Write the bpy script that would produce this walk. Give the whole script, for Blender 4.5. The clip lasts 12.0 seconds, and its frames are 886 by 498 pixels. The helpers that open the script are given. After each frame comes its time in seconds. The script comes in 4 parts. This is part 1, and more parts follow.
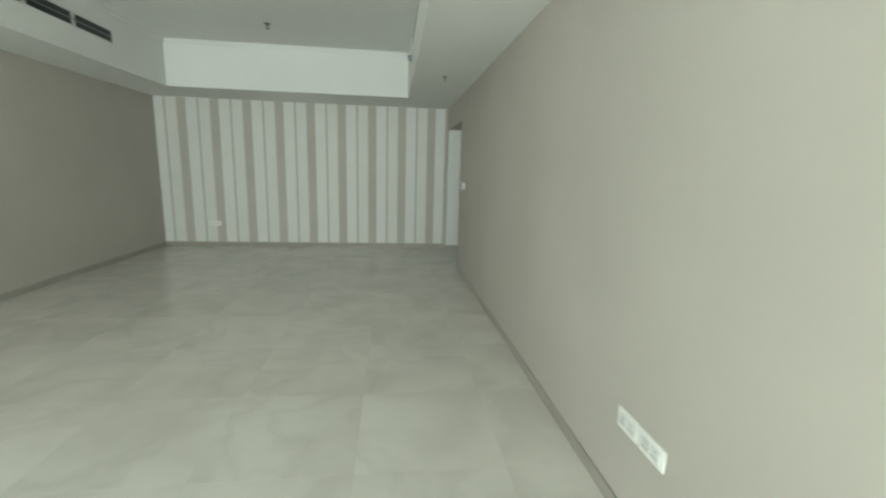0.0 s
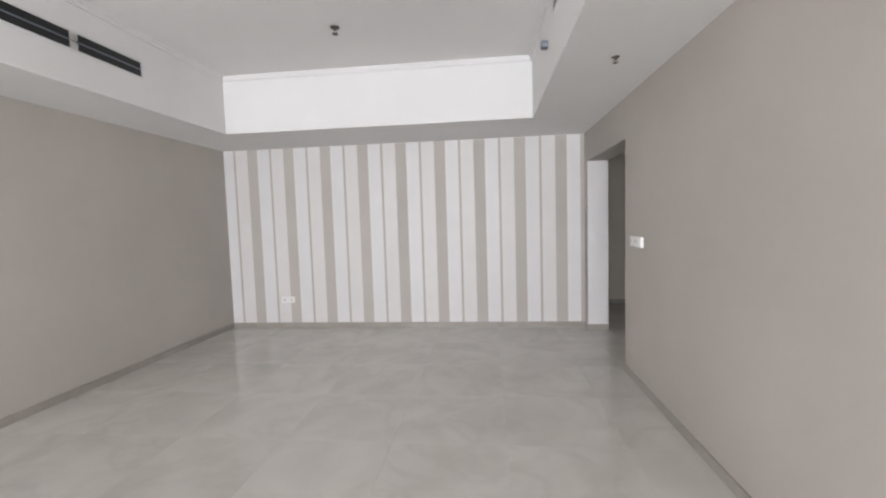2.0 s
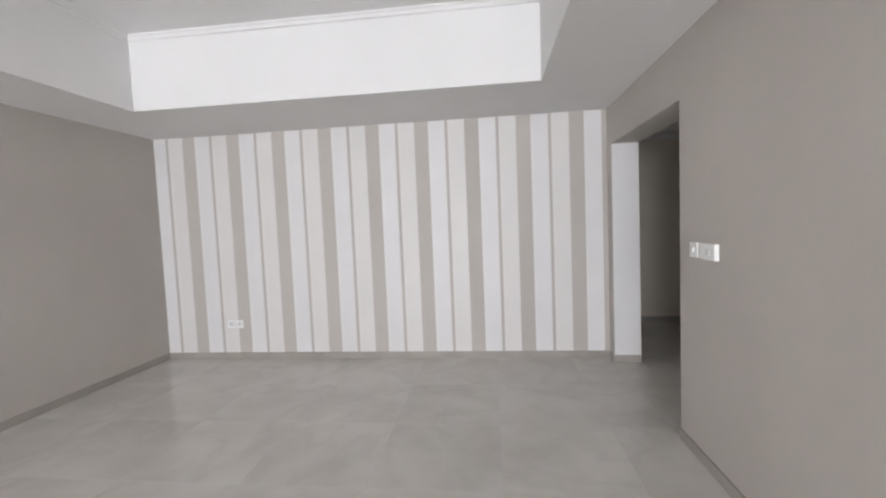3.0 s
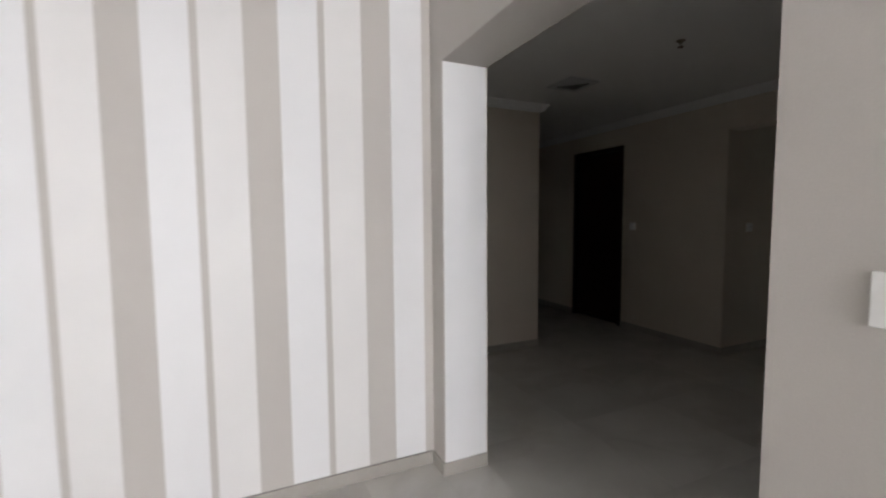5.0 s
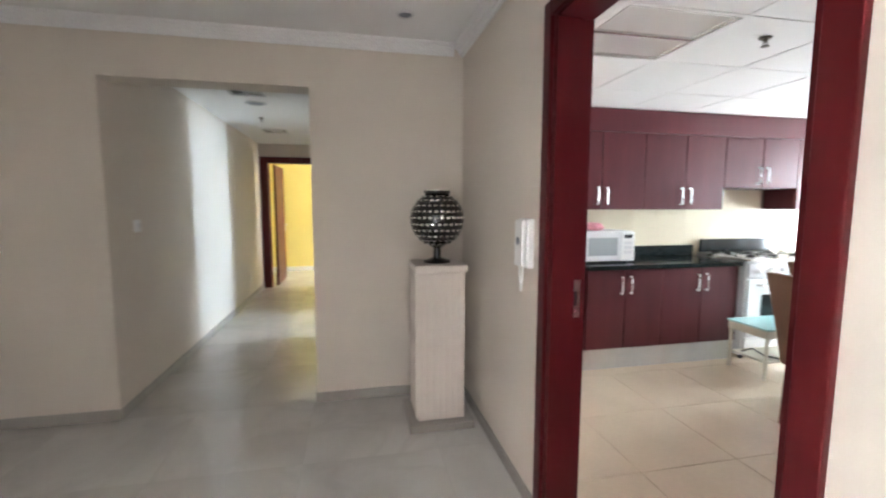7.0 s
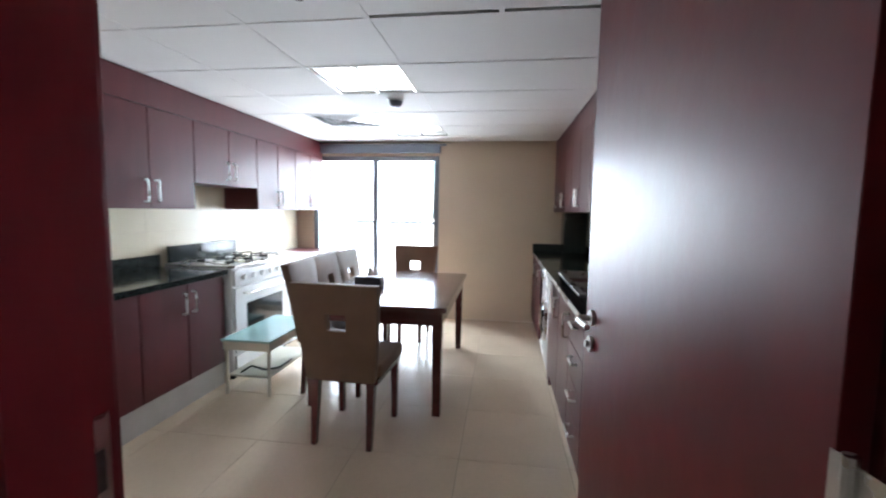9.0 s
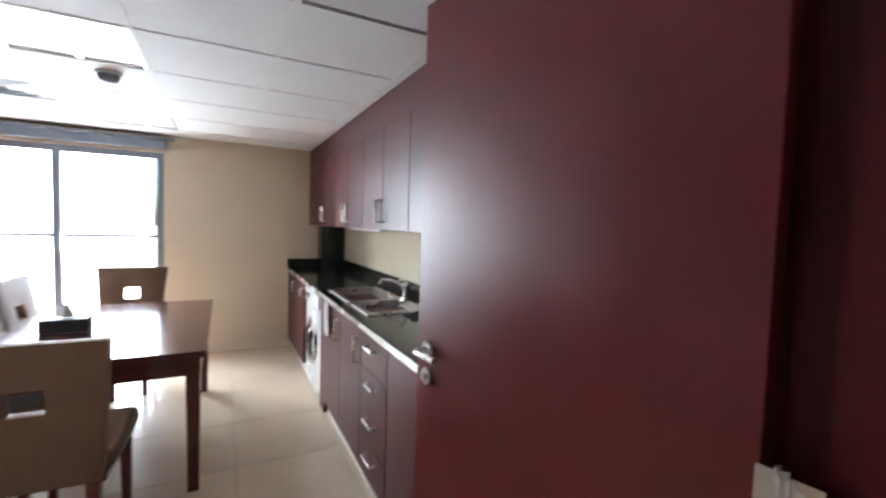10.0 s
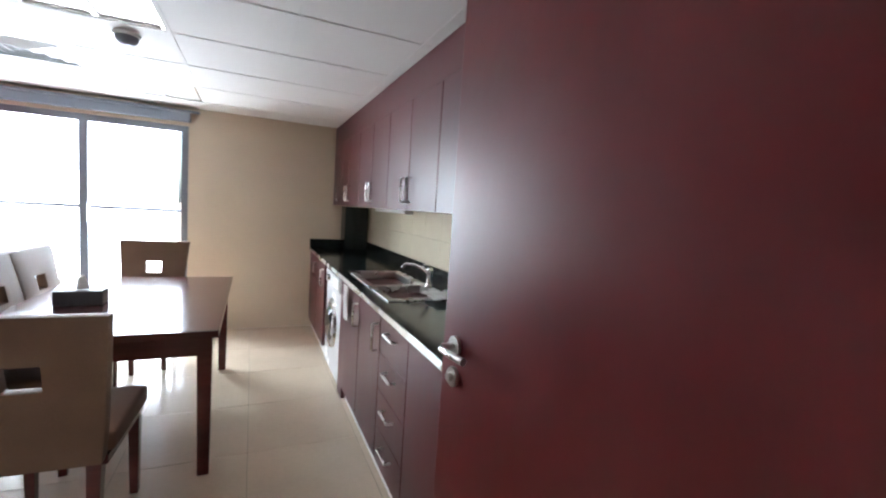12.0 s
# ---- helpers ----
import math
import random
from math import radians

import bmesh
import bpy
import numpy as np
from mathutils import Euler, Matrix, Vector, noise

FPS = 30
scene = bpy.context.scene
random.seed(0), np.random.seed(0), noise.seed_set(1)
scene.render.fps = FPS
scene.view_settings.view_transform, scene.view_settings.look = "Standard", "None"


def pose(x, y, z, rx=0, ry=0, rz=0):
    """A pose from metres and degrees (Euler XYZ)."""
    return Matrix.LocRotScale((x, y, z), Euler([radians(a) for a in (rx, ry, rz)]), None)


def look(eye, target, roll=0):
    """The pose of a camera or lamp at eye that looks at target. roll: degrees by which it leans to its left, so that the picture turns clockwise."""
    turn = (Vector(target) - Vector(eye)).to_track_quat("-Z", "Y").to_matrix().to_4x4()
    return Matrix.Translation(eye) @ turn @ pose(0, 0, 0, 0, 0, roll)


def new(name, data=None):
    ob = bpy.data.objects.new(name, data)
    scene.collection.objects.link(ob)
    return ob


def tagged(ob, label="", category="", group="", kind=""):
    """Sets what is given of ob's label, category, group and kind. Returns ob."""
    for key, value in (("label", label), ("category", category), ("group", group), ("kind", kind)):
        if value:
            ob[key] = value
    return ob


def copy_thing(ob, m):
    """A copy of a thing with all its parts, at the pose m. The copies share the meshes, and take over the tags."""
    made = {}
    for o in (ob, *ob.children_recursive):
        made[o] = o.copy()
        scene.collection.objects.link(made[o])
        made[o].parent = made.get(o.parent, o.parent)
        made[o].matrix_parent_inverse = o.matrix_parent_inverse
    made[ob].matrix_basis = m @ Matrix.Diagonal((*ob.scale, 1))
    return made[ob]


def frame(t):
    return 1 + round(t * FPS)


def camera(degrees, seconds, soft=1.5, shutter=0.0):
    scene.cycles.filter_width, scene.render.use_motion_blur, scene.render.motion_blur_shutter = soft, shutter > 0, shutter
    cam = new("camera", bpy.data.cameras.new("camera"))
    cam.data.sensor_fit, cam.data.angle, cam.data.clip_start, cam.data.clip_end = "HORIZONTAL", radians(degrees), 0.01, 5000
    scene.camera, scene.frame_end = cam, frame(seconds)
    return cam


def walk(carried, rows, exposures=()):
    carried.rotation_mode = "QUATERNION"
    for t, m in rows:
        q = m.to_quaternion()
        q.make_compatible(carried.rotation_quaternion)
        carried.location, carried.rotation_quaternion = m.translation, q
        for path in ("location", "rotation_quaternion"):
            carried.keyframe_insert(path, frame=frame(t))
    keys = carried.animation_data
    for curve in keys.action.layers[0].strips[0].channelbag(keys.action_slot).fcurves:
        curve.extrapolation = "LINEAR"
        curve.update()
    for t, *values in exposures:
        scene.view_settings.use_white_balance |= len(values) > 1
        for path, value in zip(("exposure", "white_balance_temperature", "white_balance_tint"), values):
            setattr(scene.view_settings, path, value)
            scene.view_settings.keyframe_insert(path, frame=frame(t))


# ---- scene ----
cam = camera(92.5, 12.0, soft=2.1, shutter=0.25)
PATH = [
    (0, (-0.974, -7.818, 1.442), (-0.736, -5.866, 1.074), 1.7),
    (0.5, (-1.059, -7.387, 1.529), (-1.184, -5.419, 1.199), 0.3),
    (1, (-1.168, -6.812, 1.504), (-1.321, -4.835, 1.242), 0.2),
    (1.5, (-1.183, -6.329, 1.473), (-1.354, -4.344, 1.3), -0.7),
    (2, (-1.244, -5.654, 1.46), (-1.457, -3.671, 1.322), -1.7),
    (2.5, (-1.22, -5.085, 1.438), (-1.418, -3.1, 1.306), -2.2),
    (2.7, (-1.194, -4.82, 1.442), (-1.44, -2.84, 1.322), -2.4),
    (4.5, (-1.056, -2.67, 1.368), (-0.659, -0.715, 1.227), -0.6),
    (5, (-0.888, -2.104, 1.36), (-0.065, -0.287, 1.215), -0.5),
    (5.5, (-0.703, -1.664, 1.359), (0.652, -0.201, 1.203), -0.9),
    (6, (-0.333, -1.334, 1.384), (1.435, -0.416, 1.192), -1.3),
    (6.5, (-0.078, -1.111, 1.397), (1.884, -0.778, 1.193), -0.9),
    (7, (0.239, -1.025, 1.391), (2.187, -1.434, 1.188), 0.1),
    (7.5, (0.534, -0.997, 1.394), (2.256, -1.995, 1.192), 0.8),
    (7.7, (0.656, -0.983, 1.398), (2.203, -2.237, 1.195), 1.1),
    (9.3, (1.43, -1.535, 1.376), (1.364, -3.491, 1.203), 0.8),
    (9.5, (1.518, -1.582, 1.383), (1.207, -3.523, 1.22), 0.8),
    (10, (1.544, -1.657, 1.425), (0.622, -3.428, 1.315), 1.8),
    (10.5, (1.521, -1.591, 1.468), (0.237, -3.119, 1.555), 1),
    (11, (1.546, -1.598, 1.467), (0.25, -3.118, 1.53), 0.5),
    (11.5, (1.576, -1.65, 1.436), (0.468, -3.31, 1.316), 2.1),
    (12, (1.48, -1.838, 1.397), (0.657, -3.654, 1.219), 3.8),
]
EXPOSURES = [(0.0, -1.65, 6450, -14), (0.5, -1.44, 6400, -2), (1.2, -1.15, 6400, 9), (2.5, -0.95, 6250, 11), (4.5, -0.96, 6250, 10), (5.0, -0.7, 6300, 10), (5.5, -0.05, 6450, 10), (6.0, 1.55, 6900, 12),
             (6.5, 2.3, 6600, 10), (7.0, 2.5, 6100, 9), (7.7, 2.12, 5780, 9), (9.3, 1.5, 5850, 9), (10.0, 1.95, 6000, 10), (12.0, 1.9, 5920, 9)]
walk(cam, [(t, look(eye, target, roll)) for t, eye, target, roll in PATH], EXPOSURES)

# ---- world, sun, window light ----
world = bpy.data.worlds.new("sky")
scene.world = world
world.use_nodes = True
wn = world.node_tree.nodes
sky = wn.new("ShaderNodeTexSky")
sky.sky_type = "NISHITA"
sky.sun_disc = False
sky.sun_elevation = radians(55)
sky.sun_rotation = radians(20)
sky.dust_density = 3.0
wn["Background"].inputs["Strength"].default_value = 0.12
world.node_tree.links.new(sky.outputs["Color"], wn["Background"].inputs["Color"])


def lamp_sun():
    d = bpy.data.lights.new("sun", "SUN")
    d.energy, d.angle, d.color = 3.0, radians(0.6), (1.0, 0.95, 0.88)
    new("sun", d).matrix_world = look((2, 8, 12), (0, 0, 0))


def window_light(name, eye, target, w, h, watts, colour):
    d = bpy.data.lights.new(name, "AREA")
    d.shape, d.size, d.size_y, d.energy, d.color = "RECTANGLE", w, h, watts, colour
    new(name, d).matrix_world = look(eye, target)


lamp_sun()
window_light("window_light_living", (-2.4, -12.22, 1.2), (-2.4, 0, 1.2), 3.3, 2.3, 925, (0.97, 0.98, 1.0))
window_light("window_light_kitchen", (2.9, -7.8, 1.6), (2.9, -2.0, 1.0), 2.6, 2.5, 112, (0.90, 0.96, 1.0))
window_light("window_light_side_room", (5.36, -5.32, 1.25), (5.36, 0, 1.25), 0.5, 1.9, 35, (0.70, 0.85, 1.0))
window_light("window_light_yellow_room", (8.9, -2.62, 1.35), (8.9, 0, 1.35), 1.2, 1.5, 19, (1.0, 0.97, 0.9))


# ---- materials ----
def mat(name, colour, rough=0.5, metal=0.0, vary=0.06, scale=6.0, fine=90.0, bump=0.05, coat=0.0, grain=None, rvary=0.08, spec=0.5):
    """Two scales of variation in colour and gloss, and a fine relief. grain: stretch per axis."""
    m = bpy.data.materials.new(name)
    m.use_nodes = True
    n, l = m.node_tree.nodes, m.node_tree.links
    b = n["Principled BSDF"]
    b.inputs["Metallic"].default_value = metal
    b.inputs["Coat Weight"].default_value = coat
    b.inputs["Specular IOR Level"].default_value = spec
    tc, mp = n.new("ShaderNodeTexCoord"), n.new("ShaderNodeMapping")
    l.new(tc.outputs["Object"], mp.inputs["Vector"])
    if grain:
        mp.inputs["Scale"].default_value = grain
    big, small = n.new("ShaderNodeTexNoise"), n.new("ShaderNodeTexNoise")
    big.inputs["Scale"].default_value, big.inputs["Detail"].default_value = scale, 4
    small.inputs["Scale"].default_value, small.inputs["Detail"].default_value = fine, 3
    for t in (big, small):
        l.new(mp.outputs["Vector"], t.inputs["Vector"])
    mix = n.new("ShaderNodeMath")
    mix.operation = "MULTIPLY_ADD"
    mix.inputs[1].default_value = 0.35
    l.new(small.outputs["Fac"], mix.inputs[0])
    l.new(big.outputs["Fac"], mix.inputs[2])
    ramp = n.new("ShaderNodeValToRGB")
    lo, hi = [max(0, c * (1 - vary)) for c in colour], [min(1, c * (1 + vary)) for c in colour]
    ramp.color_ramp.elements[0].position, ramp.color_ramp.elements[0].color = 0.4, (*lo, 1)
    ramp.color_ramp.elements[1].position, ramp.color_ramp.elements[1].color = 0.95, (*hi, 1)
    l.new(mix.outputs[0], ramp.inputs["Fac"])
    l.new(ramp.outputs["Color"], b.inputs["Base Color"])
    rr = n.new("ShaderNodeMapRange")
    rr.inputs["To Min"].default_value, rr.inputs["To Max"].default_value = max(0.02, rough - rvary), min(1, rough + rvary)
    l.new(big.outputs["Fac"], rr.inputs["Value"])
    l.new(rr.outputs["Result"], b.inputs["Roughness"])
    if bump:
        bp = n.new("ShaderNodeBump")
        bp.inputs["Strength"].default_value, bp.inputs["Distance"].default_value = bump, 0.01
        l.new(small.outputs["Fac"], bp.inputs["Height"])
        l.new(bp.outputs["Normal"], b.inputs["Normal"])
    return m


def marble(name, light, dark, vein, rough, pieces=False):
    m = bpy.data.materials.new(name)
    m.use_nodes = True
    n, l = m.node_tree.nodes, m.node_tree.links
    b = n["Principled BSDF"]
    tc = n.new("ShaderNodeTexCoord")
    place = tc.outputs["Object"]
    if pieces:
        info, far, add = n.new("ShaderNodeObjectInfo"), n.new("ShaderNodeVectorMath"), n.new("ShaderNodeVectorMath")
        far.operation, far.inputs[1].default_value = "MULTIPLY", (61.0, 37.0, 19.0)
        l.new(info.outputs["Random"], far.inputs[0])
        l.new(place, add.inputs[0])
        l.new(far.outputs[0], add.inputs[1])
        place = add.outputs[0]
    cloud, veins, wear = n.new("ShaderNodeTexNoise"), n.new("ShaderNodeTexNoise"), n.new("ShaderNodeTexNoise")
    for t, s, d, dist in ((cloud, 2.0 if pieces else 1.1, 7, 0.3), (veins, 1.3, 6, 0.6), (wear, 3.5, 4, 0.3)):
        t.inputs["Scale"].default_value, t.inputs["Detail"].default_value, t.inputs["Distortion"].default_value = s, d, dist
        l.new(place, t.inputs["Vector"])
    ramp = n.new("ShaderNodeValToRGB")
    ramp.color_ramp.elements[0].position, ramp.color_ramp.elements[0].color = 0.36, (*dark, 1)
    ramp.color_ramp.elements[1].position, ramp.color_ramp.elements[1].color = 0.6, (*light, 1)
    l.new(cloud.outputs["Fac"], ramp.inputs["Fac"])
    vr = n.new("ShaderNodeValToRGB")
    vr.color_ramp.elements[0].position, vr.color_ramp.elements[0].color = 0.45, (0, 0, 0, 1)
    e = vr.color_ramp.elements.new(0.5)
    e.color = (1, 1, 1, 1)
    vr.color_ramp.elements[2].position, vr.color_ramp.elements[2].color = 0.55, (0, 0, 0, 1)
    l.new(veins.outputs["Fac"], vr.inputs["Fac"])
    mx = n.new("ShaderNodeMix")
    mx.data_type = "RGBA"
    sc = n.new("ShaderNodeMath")
    sc.operation, sc.inputs[1].default_value = "MULTIPLY", 0.18
    l.new(vr.outputs["Color"], sc.inputs[0])
    l.new(sc.outputs[0], mx.inputs[0])
    l.new(ramp.outputs["Color"], mx.inputs[6])
    mx.inputs[7].default_value = (*vein, 1)
    tone = n.new("ShaderNodeHueSaturation")
    l.new(mx.outputs[2], tone.inputs["Color"])
    if pieces:
        shade = n.new("ShaderNodeMapRange")
        shade.inputs["To Min"].default_value, shade.inputs["To Max"].default_value = 0.98, 1.015
        l.new(info.outputs["Random"], shade.inputs["Value"])
        l.new(shade.outputs["Result"], tone.inputs["Value"])
    l.new(tone.outputs["Color"], b.inputs["Base Color"])
    rr = n.new("ShaderNodeMapRange")
    rr.inputs["To Min"].default_value, rr.inputs["To Max"].default_value = rough * 0.6, rough * 1.6
    l.new(wear.outputs["Fac"], rr.inputs["Value"])
    l.new(rr.outputs["Result"], b.inputs["Roughness"])
    return m


def glass_mat(name, colour=(1, 1, 1), rough=0.0):
    m = bpy.data.materials.new(name)
    m.use_nodes = True
    b = m.node_tree.nodes["Principled BSDF"]
    b.inputs["Base Color"].default_value = (*colour, 1)
    b.inputs["Transmission Weight"].default_value = 1.0
    b.inputs["Roughness"].default_value = rough
    b.inputs["IOR"].default_value = 1.05
    return m


GREIGE = mat("greige wall paint", (0.49, 0.455, 0.42), 0.7, vary=0.08, scale=0.9, fine=220, bump=0.06)
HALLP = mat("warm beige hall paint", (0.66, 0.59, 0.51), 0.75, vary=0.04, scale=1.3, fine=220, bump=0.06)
WHITE = mat("white ceiling paint", (0.80, 0.79, 0.78), 0.85, vary=0.025, scale=1.2, fine=200, bump=0.04)
STRIPE = mat("white wallpaper stripe", (0.74, 0.725, 0.72), 0.5, vary=0.03, scale=3, fine=160, bump=0.05)
STRIPE_C = mat("cream wallpaper stripe", (0.72, 0.695, 0.675), 0.5, vary=0.03, scale=3, fine=160, bump=0.05)
TAUPE = mat("taupe skirting tile", (0.35, 0.32, 0.285), 0.35, vary=0.10, scale=5, fine=60)
FLOOR = marble("polished grey beige marble", (0.63, 0.61, 0.57), (0.52, 0.50, 0.465), (0.36, 0.34, 0.31), 0.085)
SLAB = marble("polished marble slab", (0.655, 0.63, 0.59), (0.58, 0.556, 0.518), (0.40, 0.38, 0.345), 0.05, True)
CREAM_WALL = mat("cream kitchen paint", (0.66, 0.555, 0.42), 0.6, vary=0.05, scale=1.5, fine=200, bump=0.05)
YELLOW = mat("yellow room paint", (0.72, 0.60, 0.20), 0.7, vary=0.04, scale=1.5, fine=200)
KTILE = mat("beige ceramic floor tile", (0.67, 0.55, 0.41), 0.22, vary=0.07, scale=2.5, fine=40, bump=0.02)
GROUT = mat("grey beige grout", (0.42, 0.35, 0.27), 0.9, vary=0.1)
BTILE = mat("cream glazed wall tile", (0.70, 0.63, 0.47), 0.2, vary=0.03, scale=4, fine=30, bump=0.02)
CTILE = mat("white mineral ceiling tile", (0.76, 0.735, 0.71), 0.8, vary=0.035, scale=1.5, fine=260, bump=0.12)
WOOD = mat("dark mahogany veneer", (0.112, 0.0045, 0.0068), 0.34, vary=0.16, scale=3.0, fine=9, bump=0.12, grain=(1.3, 1.3, 0.9), rvary=0.10, spec=0.64)
FRAMEW = mat("dark stained mahogany", (0.066, 0.005, 0.007), 0.38, vary=0.15, scale=2.0, fine=14, bump=0.02, grain=(5, 5, 0.8), rvary=0.06, spec=0.22)
DOORD = mat("near black mahogany", (0.020, 0.004, 0.0045), 0.4, vary=0.2, scale=2.0, fine=14, bump=0.02, grain=(5, 5, 0.8), rvary=0.06, spec=0.25)
CABW = mat("mahogany laminate", (0.085, 0.014, 0.018), 0.36, vary=0.15, scale=2.0, fine=16, bump=0.02, grain=(7, 7, 0.7), rvary=0.05, spec=0.38)
TABW = mat("dark polished table wood", (0.085, 0.018, 0.016), 0.16, vary=0.3, scale=2.0, fine=14, bump=0.01, grain=(0.8, 8, 8), coat=0.3)
LEATHER = mat("brown leather upholstery", (0.165, 0.100, 0.066), 0.6, vary=0.12, scale=5, fine=140, bump=0.15, spec=0.2)
GRANITE = mat("black green granite", (0.016, 0.022, 0.022), 0.12, vary=0.6, scale=60, fine=220, bump=0.0)
STEEL = mat("brushed steel", (0.62, 0.61, 0.59), 0.28, metal=1.0, vary=0.05, scale=8, fine=120, bump=0.02)
CHROME = mat("chrome", (0.62, 0.62, 0.63), 0.16, metal=1.0, vary=0.02, bump=0)
ENAMEL = mat("white enamel", (0.75, 0.75, 0.75), 0.25, vary=0.03, scale=4, fine=60, bump=0.01)
PLASTIC = mat("white switch plastic", (0.86, 0.85, 0.83), 0.35, vary=0.03, bump=0.01)
CREAMP = mat("cream plastic", (0.66, 0.62, 0.5), 0.4, vary=0.05, bump=0.02)
BLACK = mat("black plastic", (0.012, 0.012, 0.013), 0.35, vary=0.3, bump=0.02)
DGLASS = mat("dark oven glass", (0.02, 0.025, 0.026), 0.06, vary=0.1, bump=0)
TEAL = mat("pale aqua glass top", (0.36, 0.58, 0.57), 0.08, vary=0.05, scale=3, bump=0)
ALU = mat("grey window aluminium", (0.20, 0.22, 0.26), 0.4, metal=0.6, vary=0.05)
PED = mat("cream plaster pedestal", (0.68, 0.60, 0.53), 0.6, vary=0.05, scale=5, fine=70, bump=0.1)
URN = mat("black lacquer", (0.008, 0.008, 0.008), 0.12, vary=0.3, bump=0)
SILVER = mat("silver bead", (0.75, 0.74, 0.7), 0.15, metal=1.0, vary=0.08, bump=0)
MWG = mat("grey meshed glass", (0.36, 0.38, 0.39), 0.2, vary=0.05, fine=300)
FABRIC = mat("white cotton", (0.75, 0.74, 0.72), 0.9, vary=0.06, scale=10, fine=200, bump=0.2)
PINK = mat("pink cloth", (0.7, 0.3, 0.33), 0.8, vary=0.15, scale=12)
BAG = mat("white thin plastic", (0.75, 0.76, 0.77), 0.35, vary=0.08, scale=12, fine=40, bump=0.3)
REFLECT = mat("troffer reflector", (0.86, 0.85, 0.82), 0.22, metal=0.75, vary=0.03, bump=0.01)
OPAL = mat("opal light diffuser", (0.84, 0.83, 0.80), 0.3, metal=0.6, vary=0.02, scale=3, bump=0.02)
CONCRETE = mat("pale balcony concrete", (0.5, 0.48, 0.44), 0.85, vary=0.1)
GROUNDM = mat("sandy ground", (0.42, 0.36, 0.28), 0.9, vary=0.15, scale=0.05, fine=2)
GLASS = glass_mat("clear window glass")
GREEN = mat("green label", (0.22, 0.40, 0.17), 0.5)
BOXG = mat("dark grey card", (0.06, 0.06, 0.068), 0.5, vary=0.15)
YPAPER = mat("yellow note paper", (0.75, 0.62, 0.28), 0.7)

ROOTS = {}


# ---- building helpers ----
def box(bm, x0, x1, y0, y1, z0, z1, bevel=0.0):
    r = bmesh.ops.create_cube(bm, size=1.0)
    vs = r["verts"]
    for v in vs:
        v.co = Vector((x0 + (v.co.x + 0.5) * (x1 - x0), y0 + (v.co.y + 0.5) * (y1 - y0), z0 + (v.co.z + 0.5) * (z1 - z0)))
    if bevel:
        es = list({e for v in vs for e in v.link_edges})
        bmesh.ops.bevel(bm, geom=es, offset=bevel, segments=2, affect="EDGES", profile=0.6)
    return bm


def B(*args, bevel=0.0):
    return box(bmesh.new(), *args, bevel=bevel)


def lathe(bm, profile, centre, steps=32):
    """Turn (radius, height) pairs about the upright axis through centre."""
    rings = []
    for r, z in profile:
        rings.append([bm.verts.new((centre[0] + r * math.cos(2 * math.pi * i / steps), centre[1] + r * math.sin(2 * math.pi * i / steps), centre[2] + z)) for i in range(steps)])
    for a, b in zip(rings, rings[1:]):
        for i in range(steps):
            bm.faces.new((a[i], a[(i + 1) % steps], b[(i + 1) % steps], b[i]))
    bm.faces.new(list(reversed(rings[0])))
    bm.faces.new(rings[-1])
    return bm


def tube(bm, pts, r, steps=10):
    pts = [Vector(p) for p in pts]
    rings = []
    for i, p in enumerate(pts):
        d = (pts[min(i + 1, len(pts) - 1)] - pts[max(i - 1, 0)]).normalized()
        u = d.cross(Vector((0, 0, 1)) if abs(d.z) < 0.9 else Vector((1, 0, 0))).normalized()
        w = d.cross(u)
        rings.append([bm.verts.new(p + r * (math.cos(2 * math.pi * k / steps) * u + math.sin(2 * math.pi * k / steps) * w)) for k in range(steps)])
    for a, b in zip(rings, rings[1:]):
        for i in range(steps):
            bm.faces.new((a[i], a[(i + 1) % steps], b[(i + 1) % steps], b[i]))
    bm.faces.new(list(reversed(rings[0])))
    bm.faces.new(rings[-1])
    return bm


def disc(bm, centre, axis, r, depth, steps=28, r2=None):
    """A short cylinder that starts at centre and runs depth along axis."""
    a = Vector(axis).normalized()
    u = a.cross(Vector((0, 0, 1)) if abs(a.z) < 0.9 else Vector((1, 0, 0))).normalized()
    w = a.cross(u)
    rr = (r, r if r2 is None else r2)
    rings = [[bm.verts.new(Vector(centre) + a * depth * k + rr[k] * (math.cos(2 * math.pi * i / steps) * u + math.sin(2 * math.pi * i / steps) * w)) for i in range(steps)] for k in (0, 1)]
    for i in range(steps):
        bm.faces.new((rings[0][i], rings[0][(i + 1) % steps], rings[1][(i + 1) % steps], rings[1][i]))
    bm.faces.new(list(reversed(rings[0])))
    bm.faces.new(rings[1])
    return bm


def mesh_of(name, bm, material, shift=(0, 0, 0), smooth=False):
    bmesh.ops.recalc_face_normals(bm, faces=bm.faces)
    if any(shift):
        bmesh.ops.translate(bm, verts=bm.verts, vec=-Vector(shift))
    me = bpy.data.meshes.new(name)
    bm.to_mesh(me)
    bm.free()
    me.materials.append(material)
    if smooth:
        for p in me.polygons:
            p.use_smooth = True
        me.set_sharp_from_angle(angle=radians(40))
    return me


def thing(name, loc, label, category, group="", kind=""):
    ob = new(name)
    ob.empty_display_size = 0.05
    ob.location = loc
    ROOTS[ob.name] = Vector(loc)
    return tagged(ob, label, category, group, kind)


def part(name, bm, material, parent, label="", smooth=False):
    """One mesh, given in world metres, under a thing or under a part."""
    base = ROOTS[parent.name]
    ob = new(name, mesh_of(name, bm, material, base, smooth))
    ob.parent = parent
    ROOTS[ob.name] = base
    return tagged(ob, label) if label else ob


